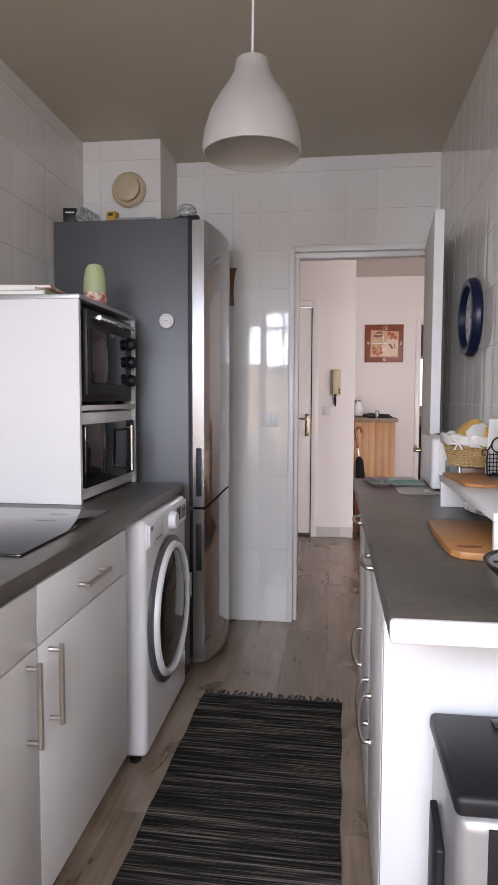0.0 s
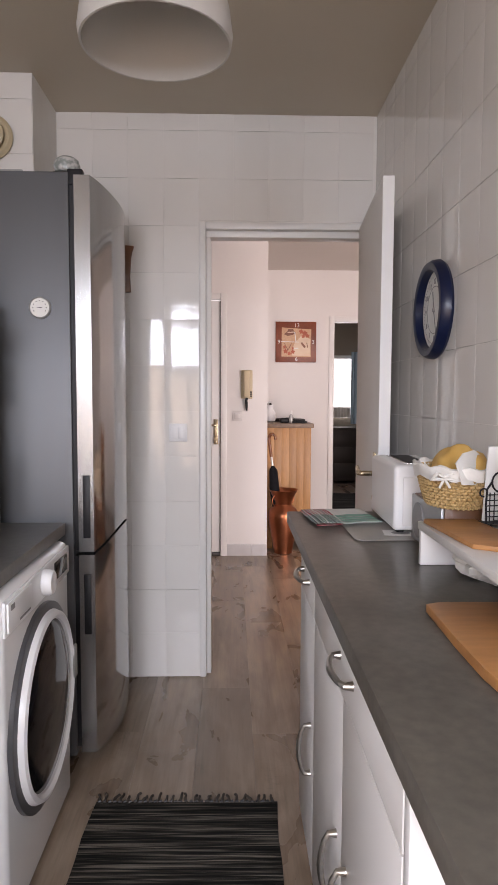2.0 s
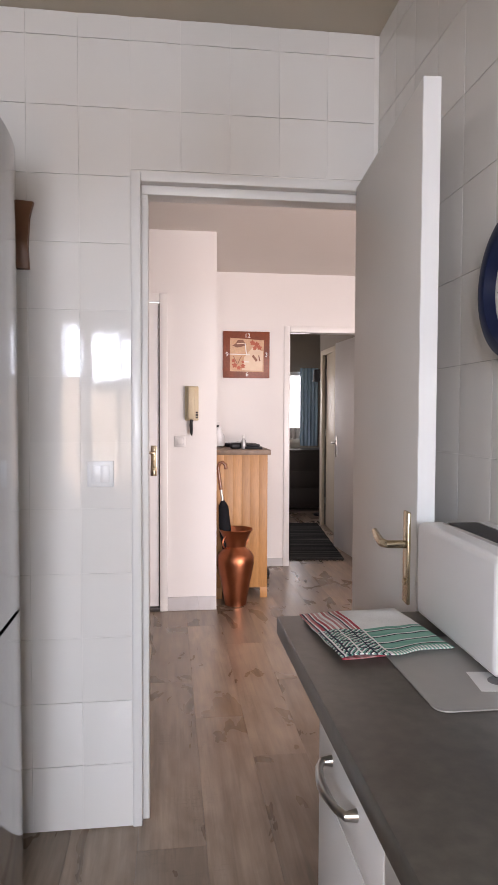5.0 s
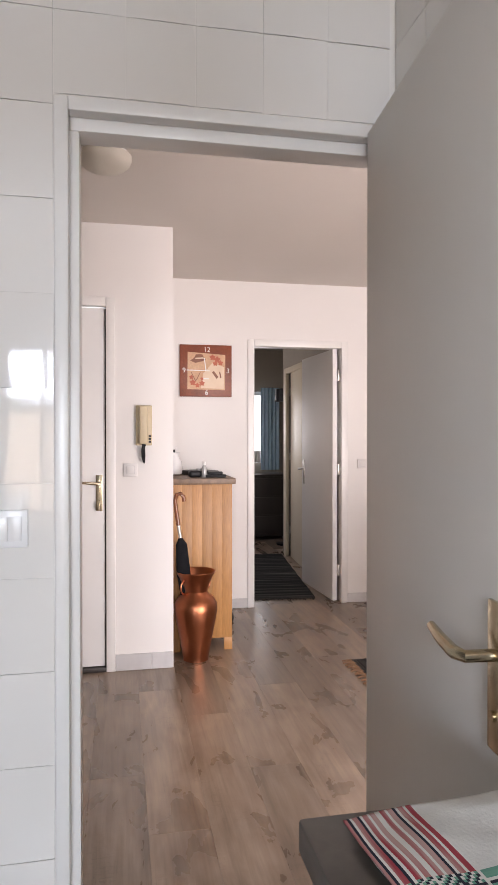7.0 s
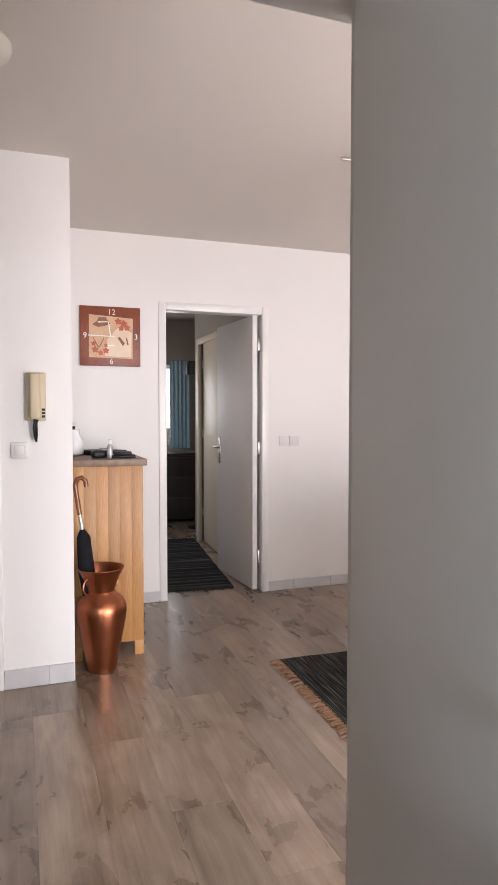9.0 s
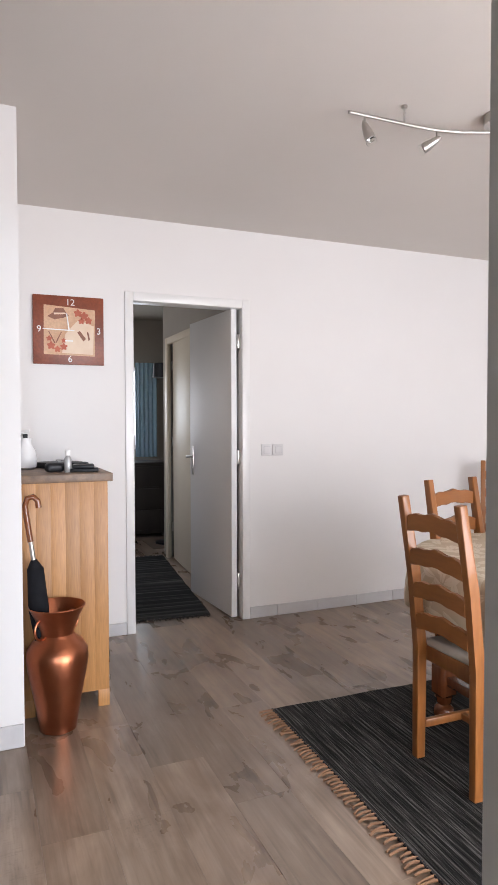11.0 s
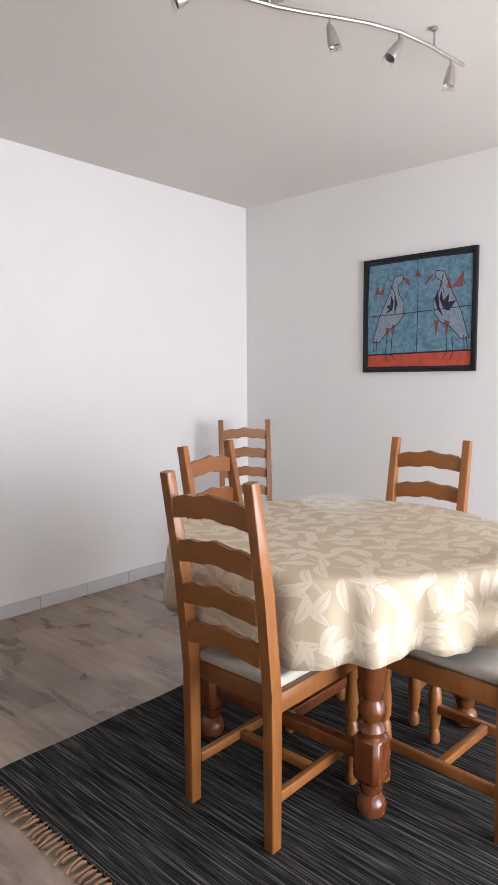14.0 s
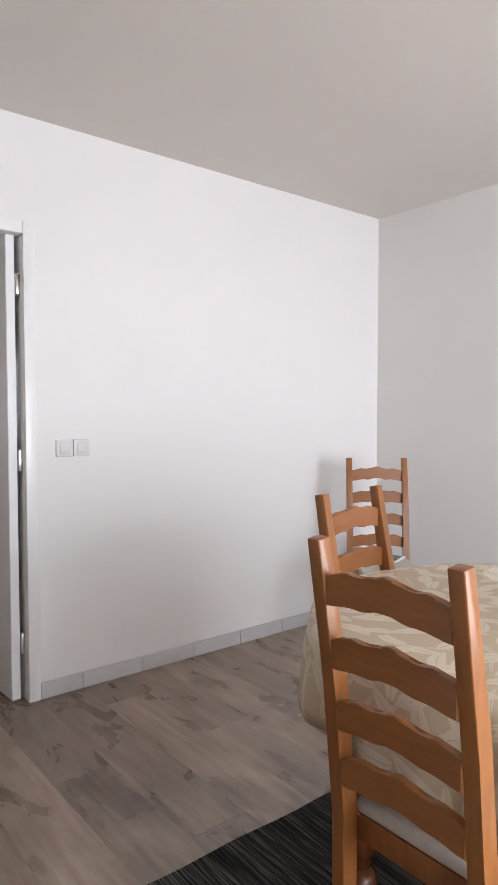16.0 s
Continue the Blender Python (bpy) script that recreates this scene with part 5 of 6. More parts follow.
# picture clock
pc = thing("picture_clock", pose(0.661, NY - 0.0005, 1.81), "square rust-brown picture clock with white numerals", "clock")
box("board", (-0.197, -0.022, -0.195), (0.197, 0, 0.195), M_RUST, pc, 0.003)
_q = pose(0.0, -0.0221, 0) @ FACE_S
prism("print", [(-0.140, -0.140), (0.145, -0.145), (0.148, 0.122), (-0.138, 0.140)], _q, 0.0008, M_SEPIA, pc)
prism("light_patch", [(-0.04, -0.13), (0.135, -0.135), (0.14, 0.03), (0.05, 0.06), (-0.02, -0.02)], _q @ pose(0, 0, 0.0009), 0.0005, M_SEPIALIGHT, pc)
prism("hat", [(-0.12, 0.075), (-0.09, 0.095), (-0.075, 0.122), (-0.03, 0.125), (-0.015, 0.10), (0.0, 0.085), (-0.03, 0.070), (-0.08, 0.058)], _q @ pose(0, 0, 0.0009), 0.0005, M_SEPIADARK, pc)
prism("hat_band", [(-0.085, 0.096), (-0.02, 0.100), (-0.016, 0.092), (-0.08, 0.086)], _q @ pose(0, 0, 0.0015), 0.0004, M_SEPIALIGHT, pc)
for cx, cy, r in ((0.05, 0.10, 0.020), (0.085, 0.085, 0.022), (0.11, 0.06, 0.018), (0.07, 0.055, 0.016), (-0.10, -0.09, 0.020), (-0.065, -0.11, 0.016), (-0.03, -0.095, 0.018), (-0.11, -0.05, 0.014), (-0.03, -0.06, 0.012)):
    prism("flower", [(cx + r * (1 + 0.25 * math.sin(5 * t)) * math.cos(t), cy + r * (1 + 0.25 * math.sin(5 * t)) * math.sin(t)) for t in [k * 0.314 for k in range(20)]], _q @ pose(0, 0, 0.0015), 0.0004, M_SEPIARED, pc)
bm = bmesh.new()
add_prism(bm, [(0.045, -0.01), (0.060, 0.0), (0.095, -0.045), (0.080, -0.06)], _q @ pose(0, 0, 0.0015), 0.0004)
add_prism(bm, [(0.10, -0.005), (0.108, -0.005), (0.118, -0.05), (0.108, -0.055)], _q @ pose(0, 0, 0.0015), 0.0004)
add_prism(bm, [(-0.115, -0.01), (-0.110, -0.01), (-0.075, -0.075), (-0.082, -0.078)], _q @ pose(0, 0, 0.0015), 0.0004)
add_prism(bm, [(-0.045, -0.01), (-0.040, -0.01), (-0.070, -0.075), (-0.075, -0.07)], _q @ pose(0, 0, 0.0015), 0.0004)
mesh_object("stroke", bm, M_SEPIADARK, pc)
for text, u, v in (("12", 0.008, 0.158), ("3", 0.168, 0.0), ("6", 0.005, -0.165), ("9", -0.165, 0.0)):
    written("numeral", text, 0.052, _q @ pose(u, v, 0.0012), M_PAPER, pc)
bm = bmesh.new()
add_prism(bm, [(-0.004, 0), (0.004, 0), (-0.010, 0.095), (-0.016, 0.095)], _q @ pose(0, 0, 0.004), 0.001)
add_prism(bm, [(0.03, -0.004), (0.03, 0.002), (-0.145, 0.006), (-0.145, 0.0)], _q @ pose(0, 0, 0.006), 0.001)
add_prism(bm, [(-0.022, -0.064), (0.022, -0.064), (0.022, -0.056), (-0.022, -0.056)], _q @ pose(0, 0, 0.0016), 0.0005)
mesh_object("pointer", bm, M_PAPER, pc)

# pine cabinet in the niche
cab = thing("hall_cabinet", pose(0.50, 7.38, 0), "light pine hall cabinet with a dark block top", "cabinet")
for k in range(6):
    box("stave", (-0.165 + 0.0618 * k, -0.455, 0.075), (-0.1033 + 0.0618 * k, -0.437, 1.022), M_OAK, cab, 0.0003)
boxes("leg", [((0.156, -0.4552, 0.0), (0.2065, -0.437, 0.0748)), ((-0.165, -0.4552, 0.0), (-0.115, -0.437, 0.0748)), ((0.156, 0.437, 0.0), (0.2065, 0.455, 0.0748)), ((-0.165, 0.437, 0.0), (-0.115, 0.455, 0.0748))], M_OAK, cab, 0.001)
box("body", (-0.160, -0.4365, 0.08), (0.188, 0.455, 1.020), M_OAK, cab)
boxes("door", [((0.1885, -0.432, 0.085), (0.2055, -0.002, 1.015)), ((0.1885, 0.002, 0.085), (0.2055, 0.45, 1.015))], M_OAK, cab, 0.0015)
box("top", (-0.172, -0.475, 1.0225), (0.226, 0.465, 1.058), M_OAKTOP, cab, 0.002)

vase = thing("copper_vase", pose(0.465, 6.785, 0, 0, 0, 38), "hammered copper amphora with a flared rim, used for umbrellas", "vase")
lathe("body", [(0.070, 0.0), (0.075, 0.004), (0.075, 0.014), (0.080, 0.04), (0.098, 0.14), (0.118, 0.24), (0.127, 0.30), (0.124, 0.335), (0.105, 0.368), (0.076, 0.390), (0.068, 0.405), (0.072, 0.425), (0.092, 0.475), (0.110, 0.510), (0.116, 0.520), (0.114, 0.524), (0.106, 0.512), (0.066, 0.430), (0.06, 0.405), (0.05, 0.35)], M_COPPER, vase, 48, None, False)
for s in (-1, 1):
    bm = bmesh.new()
    add_tube(bm, [(s * 0.085 + s * 0.035 * math.sin(a * math.pi / 8), -0.0, 0.44 + 0.042 * math.cos(a * math.pi / 8)) for a in range(-3, 12)], 0.005, 8)
    mesh_object("ring_handle", bm, M_COPPER, vase, True)
umb = thing("umbrella", pose(0.405, 6.80, 0.016), "furled black umbrella with a brown crook handle", "umbrella")
tube("canopy", [(0.02, 0, 0.02), (0.012, 0.0, 0.30), (-0.012, 0, 0.50), (-0.022, 0.01, 0.66), (-0.028, 0.01, 0.70)], [0.006, 0.030, 0.042, 0.034, 0.012], M_UMB, umb, 12)
tube("ferrule", [(-0.028, 0.01, 0.695), (-0.040, 0.012, 0.78)], 0.010, M_NICKEL, umb, 10)
tube("crook", [(-0.040, 0.012, 0.775), (-0.056, 0.012, 0.89), (-0.060, 0.012, 0.925), (-0.050, 0.012, 0.955), (-0.028, 0.012, 0.962), (-0.010, 0.012, 0.945), (-0.006, 0.012, 0.915)], 0.0125, M_TABLEWOOD, umb, 12)

# things on the cabinet
jug = thing("white_jug", pose(0.385, 7.30, 1.0585), "small white ceramic jug", "jug")
lathe("body", [(0.030, 0.0), (0.046, 0.01), (0.052, 0.05), (0.044, 0.09), (0.026, 0.12), (0.026, 0.14), (0.030, 0.15)], M_ENAMEL, jug, 28)
ph = thing("wall_socket", pose(0.398, NY - 0.0005, 1.172), "white double wall socket with two black plugs", "socket")
box("plate", (-0.042, -0.009, -0.072), (0.042, 0, 0.072), M_PLATE, ph, 0.003)
for z in (-0.036, 0.030):
    lathe("well", [(0.027, 0.009), (0.027, 0.0105), (0.024, 0.0105), (0.022, 0.0095)], M_WHITE, ph, 24, pose(0, 0, z) @ FACE_S)
boxes("plug", [((-0.030, -0.040, 0.014), (-0.006, -0.0095, 0.046)), ((0.006, -0.038, 0.014), (0.030, -0.0095, 0.046))], M_BLACK, ph, 0.004)
tube("lead", [(-0.018, -0.036, 0.016), (-0.016, -0.045, -0.04), (0.0, -0.05, -0.108)], 0.003, M_BLACK, ph)
spray = thing("spray_bottle", pose(0.545, 7.02, 1.0585), "small clear bottle with a silver cap", "bottle")
lathe("bottle", [(0.015, 0.0), (0.017, 0.004), (0.017, 0.06), (0.010, 0.072), (0.009, 0.076)], M_SILVER, spray, 20)
lathe("cap", [(0.011, 0.0765), (0.011, 0.10), (0.006, 0.103)], M_PAPER, spray, 16)
gl = thing("sunglasses_case", pose(0.49, 7.06, 1.0585, 0, 0, 10), "black rounded glasses case", "case")
box("case", (-0.04, -0.03, 0), (0.04, 0.03, 0.042), M_BLACK, gl, 0.015, 3)
wl = thing("wallet", pose(0.62, 7.04, 1.0585, 0, 0, -8), "flat black leather wallet", "wallet")
box("lower", (-0.065, -0.045, 0), (0.065, 0.045, 0.016), M_BLACK, wl, 0.005)
box("upper", (-0.05, -0.04, 0.0165), (0.045, 0.04, 0.034), M_BLACK, wl, 0.006)
ky = thing("key_tray", pose(0.55, 7.32, 1.0585, 0, 0, 25), "dark tray with keys and small things", "tray")
box("tray", (-0.09, -0.11, 0), (0.09, 0.11, 0.03), M_BLACK, ky, 0.008)
boxes("keys", [((-0.05, -0.06, 0.031), (0.0, -0.05, 0.036)), ((-0.02, 0.0, 0.031), (0.05, 0.012, 0.037)), ((0.0, -0.04, 0.031), (0.03, 0.05, 0.040))], M_SILVER, ky, 0.001)
shoe = thing("slipper", pose(0.775, 7.55, 0), "dark slipper on the floor beside the cabinet", "slipper")
bm = bmesh.new()
bmesh.ops.create_icosphere(bm, subdivisions=3, radius=1)
for v in bm.verts:
    v.co = Vector((v.co.x * 0.045, v.co.y * 0.12, max(0.0, 0.03 + v.co.z * 0.05)))
mesh_object("shoe", bm, M_BLACK, shoe, True)

# ---- corridor and bedroom ----
M_SKYGLOW = material("bright_overcast_sky", (0.8, 0.85, 0.9), 1.0)
_e = M_SKYGLOW.node_tree.nodes["Principled BSDF"]
_e.inputs["Emission Color"].default_value, _e.inputs["Emission Strength"].default_value = (0.86, 0.95, 1.0, 1), 1.3
structure(box("backdrop", (-0.6, 12.6, -0.1), (4.0, 12.62, 3.2), M_SKYGLOW), "bright hazy sky outside the bedroom", "sky")
dr = thing("dresser", pose(1.55, 11.25, 0), "black low dresser under the bedroom window", "dresser")
box("body", (-0.62, -0.22, 0.04), (0.62, 0.22, 0.80), M_DARK, dr, 0.004)
box("top", (-0.64, -0.235, 0.8005), (0.64, 0.235, 0.83), M_DARK, dr, 0.004)
boxes("drawer", [((-0.60, -0.232, 0.08 + k * 0.24), (0.60, -0.2205, 0.30 + k * 0.24)) for k in range(3)], M_DARK, dr, 0.003)
boxes("foot", [((x, -0.2, 0), (x + 0.05, 0.2, 0.04)) for x in (-0.58, 0.53)], M_DARK, dr)
fl = thing("floor_lamp", pose(1.99, 10.62, 0), "dark floor lamp with a black drum shade", "lamp")
lathe("base", [(0.11, 0.0), (0.11, 0.02), (0.02, 0.03)], M_BLACK, fl, 24)
tube("stem", [(0, 0, 0.02), (0, 0, 1.75)], 0.010, M_BLACK, fl)
lathe("shade", [(0.13, 1.74), (0.12, 1.89)], M_BLACK, fl, 28)


def curtain(x0, x1, z0, z1, y, folds, mat):
    bm = bmesh.new()
    n = folds * 8
    cols = []
    for i in range(n + 1):
        s = i / n
        yy = y + 0.018 * math.sin(2 * math.pi * folds * s) + 0.006 * math.sin(11 * s)
        cols.append([bm.verts.new((x0 + (x1 - x0) * s, yy + dy, z)) for z, dy in ((z0, 0), (z1, 0), (z1, 0.003), (z0, 0.003))])
    for a, b in zip(cols, cols[1:]):
        for k in range(4):
            bm.faces.new((a[k], a[(k + 1) % 4], b[(k + 1) % 4], b[k]))
    return mesh_object("curtain", bm, mat, None, True)


tagged(curtain(1.90, 2.16, 0.86, 1.98, 11.62, 5, M_CURTAIN), "pale blue-grey curtain drawn to one side", "curtain")
tagged(curtain(0.98, 1.90, 0.96, 1.12, 11.64, 14, M_LINEN), "white lace panel across the foot of the window", "curtain")


# ---- dining ----
def chair(m, first=None):
    if first:
        return copy_thing(first, m)
    c = thing("dining_chair", m, "honey beech ladder-back dining chair with a pale fabric seat", "chair", "dining chairs")
    W, D, SH, TOP = 0.156, 0.395, 0.430, 1.005
    # back posts: upright to the seat, then raked
    for s in (-1, 1):
        bm = bmesh.new()
        add_prism(bm, [(-0.019, 0.0), (0.019, 0.0), (0.021, SH), (-0.010, 0.72), (-0.062, TOP), (-0.094, TOP - 0.004), (-0.046, 0.70), (-0.019, SH)], pose(0, s * W + 0.016, 0) @ pose(0, 0, 0, 90, 0, 0), 0.032)
        bmesh.ops.bevel(bm, geom=list(bm.edges), offset=0.004, segments=2, affect="EDGES", profile=0.5)
        mesh_object("post", bm, M_PINE, c, True)
    # four waved slats
    for z, h in ((0.912, 0.062), (0.785, 0.062), (0.660, 0.060), (0.542, 0.060)):
        lean = -0.010 - max(0, z - 0.45) * 0.118
        n = 16
        top, low = [], []
        for i in range(n + 1):
            s = -1 + 2 * i / n
            wave = 0.5 + 0.5 * math.cos(math.pi * s * 1.0)
            bump = 0.014 * wave + 0.006 * math.cos(3 * math.pi * s)
            top.append((s * (W - 0.015), z + h / 2 + bump - 0.008))
            low.append((s * (W - 0.015), z - h / 2 + bump * 0.75 - 0.004))
        bm = bmesh.new()
        add_prism(bm, top + low[::-1], pose(lean - 0.009, 0, 0) @ pose(0, 0, 0, 90, 0, 90), 0.017)
        bmesh.ops.bevel(bm, geom=[e for e in bm.edges if abs(e.verts[0].co.x - e.verts[1].co.x) < 1e-6], offset=0.003, segments=1, affect="EDGES")
        mesh_object("slat", bm, M_SLAT, c, True)
    # seat rails and pad
    boxes("seat_rail", [((0.0, -W - 0.012, 0.375), (D, -W + 0.010, SH)), ((0.0, W - 0.010, 0.375), (D, W + 0.012, SH)), ((0.021, -W + 0.010, 0.375), (0.04, W - 0.010, SH)), ((D - 0.02, -W + 0.010, 0.375), (D + 0.003, W - 0.010, SH))], M_PINE, c, 0.003)
    box("seat", (0.022, -W + 0.006, SH - 0.004), (D - 0.004, W - 0.006, SH + 0.030), M_SEAT, c, 0.014, 3)
    # turned front legs
    for s in (-1, 1):
        lathe("front_leg", [(0.012, 0.0), (0.019, 0.008), (0.021, 0.03), (0.013, 0.055), (0.016, 0.062), (0.022, 0.10), (0.023, 0.14), (0.021, 0.19), (0.014, 0.205), (0.020, 0.22), (0.022, 0.27), (0.015, 0.335), (0.020, 0.345), (0.022, 0.376)], M_PINE, c, 16, pose(D - 0.012, s * (W - 0.004), 0))
    # H stretcher
    boxes("stretcher", [((0.02, -W - 0.002, 0.115), (D - 0.014, -W + 0.018, 0.145)), ((0.02, W - 0.018, 0.115), (D - 0.014, W + 0.002, 0.145)), ((D * 0.5 - 0.012, -W + 0.018, 0.117), (D * 0.5 + 0.012, W - 0.018, 0.143))], M_PINE, c, 0.003)
    return c


ch = chair(pose(1.703, 5.834, 0.010, 0, 0, -0.5))
chair(pose(2.278, 6.410, 0.010, 0, 0, -80), ch)
chair(pose(3.575, 7.46, 0.0, 0, 0, -130), ch)
chair(pose(2.90, 5.868, 0.010, 0, 0, 183), ch)
chair(pose(2.285, 5.215, 0.010, 0, 0, 86), ch)
tab = thing("tablet", pose(3.535, 7.40, 0.461, 0, 0, 20), "tablet lying on the chair in the corner", "tablet")
box("case", (-0.08, -0.11, 0), (0.08, 0.11, 0.008), M_PAPER, tab, 0.003)
box("screen", (-0.068, -0.096, 0.0082), (0.068, 0.096, 0.009), M_BLACKGLASS, tab)

table = thing("dining_table", pose(2.33, 5.885, 0.010), "round red-brown dining table on turned legs", "table")
lathe("top", [(0.54, 0.695), (0.572, 0.70), (0.578, 0.715), (0.572, 0.73), (0.555, 0.733)], M_TABLEWOOD, table, 64)
boxes("apron", [((-0.36, -0.345, 0.60), (0.36, -0.32, 0.695)), ((-0.36, 0.32, 0.60), (0.36, 0.345, 0.695)), ((-0.345, -0.32, 0.60), (-0.32, 0.32, 0.695)), ((0.32, -0.32, 0.60), (0.345, 0.32, 0.695))], M_TABLEWOOD, table)
for sx in (-1, 1):
    for sy in (-1, 1):
        bm = bmesh.new()
        at = pose(sx * 0.325, sy * 0.325, 0)
        add_lathe(bm, [(0.028, 0.0), (0.042, 0.008), (0.046, 0.03), (0.040, 0.052), (0.026, 0.064), (0.034, 0.078), (0.036, 0.10)], 24, at)
        add_box(bm, (-0.043, -0.043, 0.10), (0.043, 0.043, 0.245), 0.014, 1, at)
        add_lathe(bm, [(0.036, 0.245), (0.040, 0.258), (0.034, 0.272), (0.026, 0.282), (0.038, 0.298), (0.042, 0.318), (0.034, 0.338), (0.028, 0.348), (0.040, 0.40), (0.046, 0.50), (0.044, 0.60)], 24, at)
        add_box(bm, (-0.042, -0.042, 0.60), (0.042, 0.042, 0.694), 0.003, 1, at)
        mesh_object("leg", bm, M_TABLEWOOD, table, True)
boxes("stretcher", [((-0.30, -0.022, 0.155), (0.30, 0.022, 0.195)), ((-0.345, -0.29, 0.155), (-0.305, 0.29, 0.195)), ((0.305, -0.29, 0.155), (0.345, 0.29, 0.195))], M_TABLEWOOD, table, 0.004)

# round cloth: flat on the top, hanging in soft folds
cloth = tagged(new("tablecloth", bpy.data.meshes.new("tablecloth")), "cream damask tablecloth with leaf pattern, hanging in folds", "tablecloth")
cloth.matrix_basis = pose(2.33, 5.885, 0.745)
bm = bmesh.new()
N = 192
prof = [(0.0, 0.0)] + [(0.06 * k, 0.0005) for k in range(1, 10)] + [(0.585, 0.0), (0.612, -0.004), (0.622, -0.016), (0.625, -0.05), (0.627, -0.09), (0.629, -0.125), (0.631, -0.16), (0.633, -0.195), (0.634, -0.228)]
rings = []
centre = bm.verts.new((0, 0, 0.0))
for r, z in prof[1:]:
    r *= 0.955
    ring = []
    for i in range(N):
        a = 2 * math.pi * i / N
        hang = max(0.0, -z - 0.01) / 0.275
        fold = 0.62 * math.sin(a * 15 + 1.6 * math.sin(a * 3 + 0.5)) + 0.22 * math.sin(a * 30 + 3.2 * math.sin(a * 3 + 0.5) + 0.7) + 0.40 * math.sin(a * 7 + 1.0) + 0.35 * noise.noise((4.5 * math.cos(a), 4.5 * math.sin(a), z * 9))
        rr = r + 0.040 * fold * hang ** 0.5
        drop = z - 0.020 * hang * math.sin(a * 4 + 0.8) - 0.006 * hang * fold
        ring.append(bm.verts.new((rr * math.cos(a), rr * math.sin(a), drop + (0.0015 * noise.noise((rr * 9 * math.cos(a), rr * 9 * math.sin(a), 1)) if r < 0.57 else 0))))
    rings.append(ring)
for i in range(N):
    bm.faces.new((centre, rings[0][i], rings[0][(i + 1) % N]))
for a, b in zip(rings, rings[1:]):
    for i in range(N):
        j = (i + 1) % N
        bm.faces.new((a[i], b[i], b[j], a[j]))
# lay the weave flat: distance from the centre along the cloth, and the angle
uv = bm.loops.layers.uv.new("weave")
for f in bm.faces:
    for lp in f.loops:
        p = lp.vert.co
        flat = math.hypot(p.x, p.y)
        k = 1 + max(0.0, -p.z) / flat if flat > 0.3 else 1.0
        lp[uv].uv = (p.x * k, p.y * k)
bmesh.ops.recalc_face_normals(bm, faces=bm.faces)
bm.to_mesh(cloth.data)
bm.free()
for p in cloth.data.polygons:
    p.use_smooth = True
cloth.data.materials.append(M_CLOTH)
_so = cloth.modifiers.new("thickness", "SOLIDIFY")
_so.thickness, _so.offset = 0.002, 0.0

bowl = thing("glass_bowl", pose(2.40, 5.93, 0.7485), "shallow clear glass bowl on a foot", "bowl")
lathe("bowl", [(0.045, 0.0), (0.050, 0.004), (0.030, 0.016), (0.026, 0.024), (0.060, 0.034), (0.115, 0.052), (0.150, 0.074), (0.152, 0.076), (0.149, 0.078), (0.112, 0.057), (0.058, 0.039), (0.002, 0.034)], M_BOWL, bowl, 56)

# batik picture
bp_ = thing("framed_batik", pose(EX - 0.0005, 6.488, 1.652), "black-framed batik of two pale shapes on blue over red", "picture")
FW, FH = 0.364, 0.345
boxes("frame", [((-0.024, -FW, -FH), (0, -FW + 0.022, FH)), ((-0.024, FW - 0.022, -FH), (0, FW, FH)), ((-0.024, -FW + 0.022, FH - 0.022), (0, FW - 0.022, FH)), ((-0.024, -FW + 0.022, -FH), (0, FW - 0.022, -FH + 0.022))], M_BLACK, bp_, 0.002)
box("backing", (-0.012, -FW + 0.022, -FH + 0.022), (-0.004, FW - 0.022, FH - 0.022), M_INK, bp_)
_w = pose(-0.0122, 0, 0) @ FACE_W
prism("blue_ground", [(-0.332, -0.235), (0.332, -0.225), (0.335, 0.305), (0.05, 0.312), (-0.325, 0.308), (-0.333, 0.1)], _w, 0.0006, M_BLUEBATIK, bp_)
prism("red_band", [(-0.335, -0.310), (0.332, -0.312), (0.332, -0.232), (-0.332, -0.242)], _w, 0.0007, M_REDBATIK, bp_)


def lines(name, strokes, w, mat, lift):
    bm = bmesh.new()
    for pts in strokes:
        for (u0, v0), (u1, v1) in zip(pts, pts[1:]):
            d = math.hypot(u1 - u0, v1 - v0) or 1
            nx, ny = -(v1 - v0) / d * w / 2, (u1 - u0) / d * w / 2
            add_prism(bm, [(u0 - nx, v0 - ny), (u1 - nx, v1 - ny), (u1 + nx, v1 + ny), (u0 + nx, v0 + ny)], _w @ pose(0, 0, lift), 0.0003)
    return mesh_object(name, bm, mat, bp_)


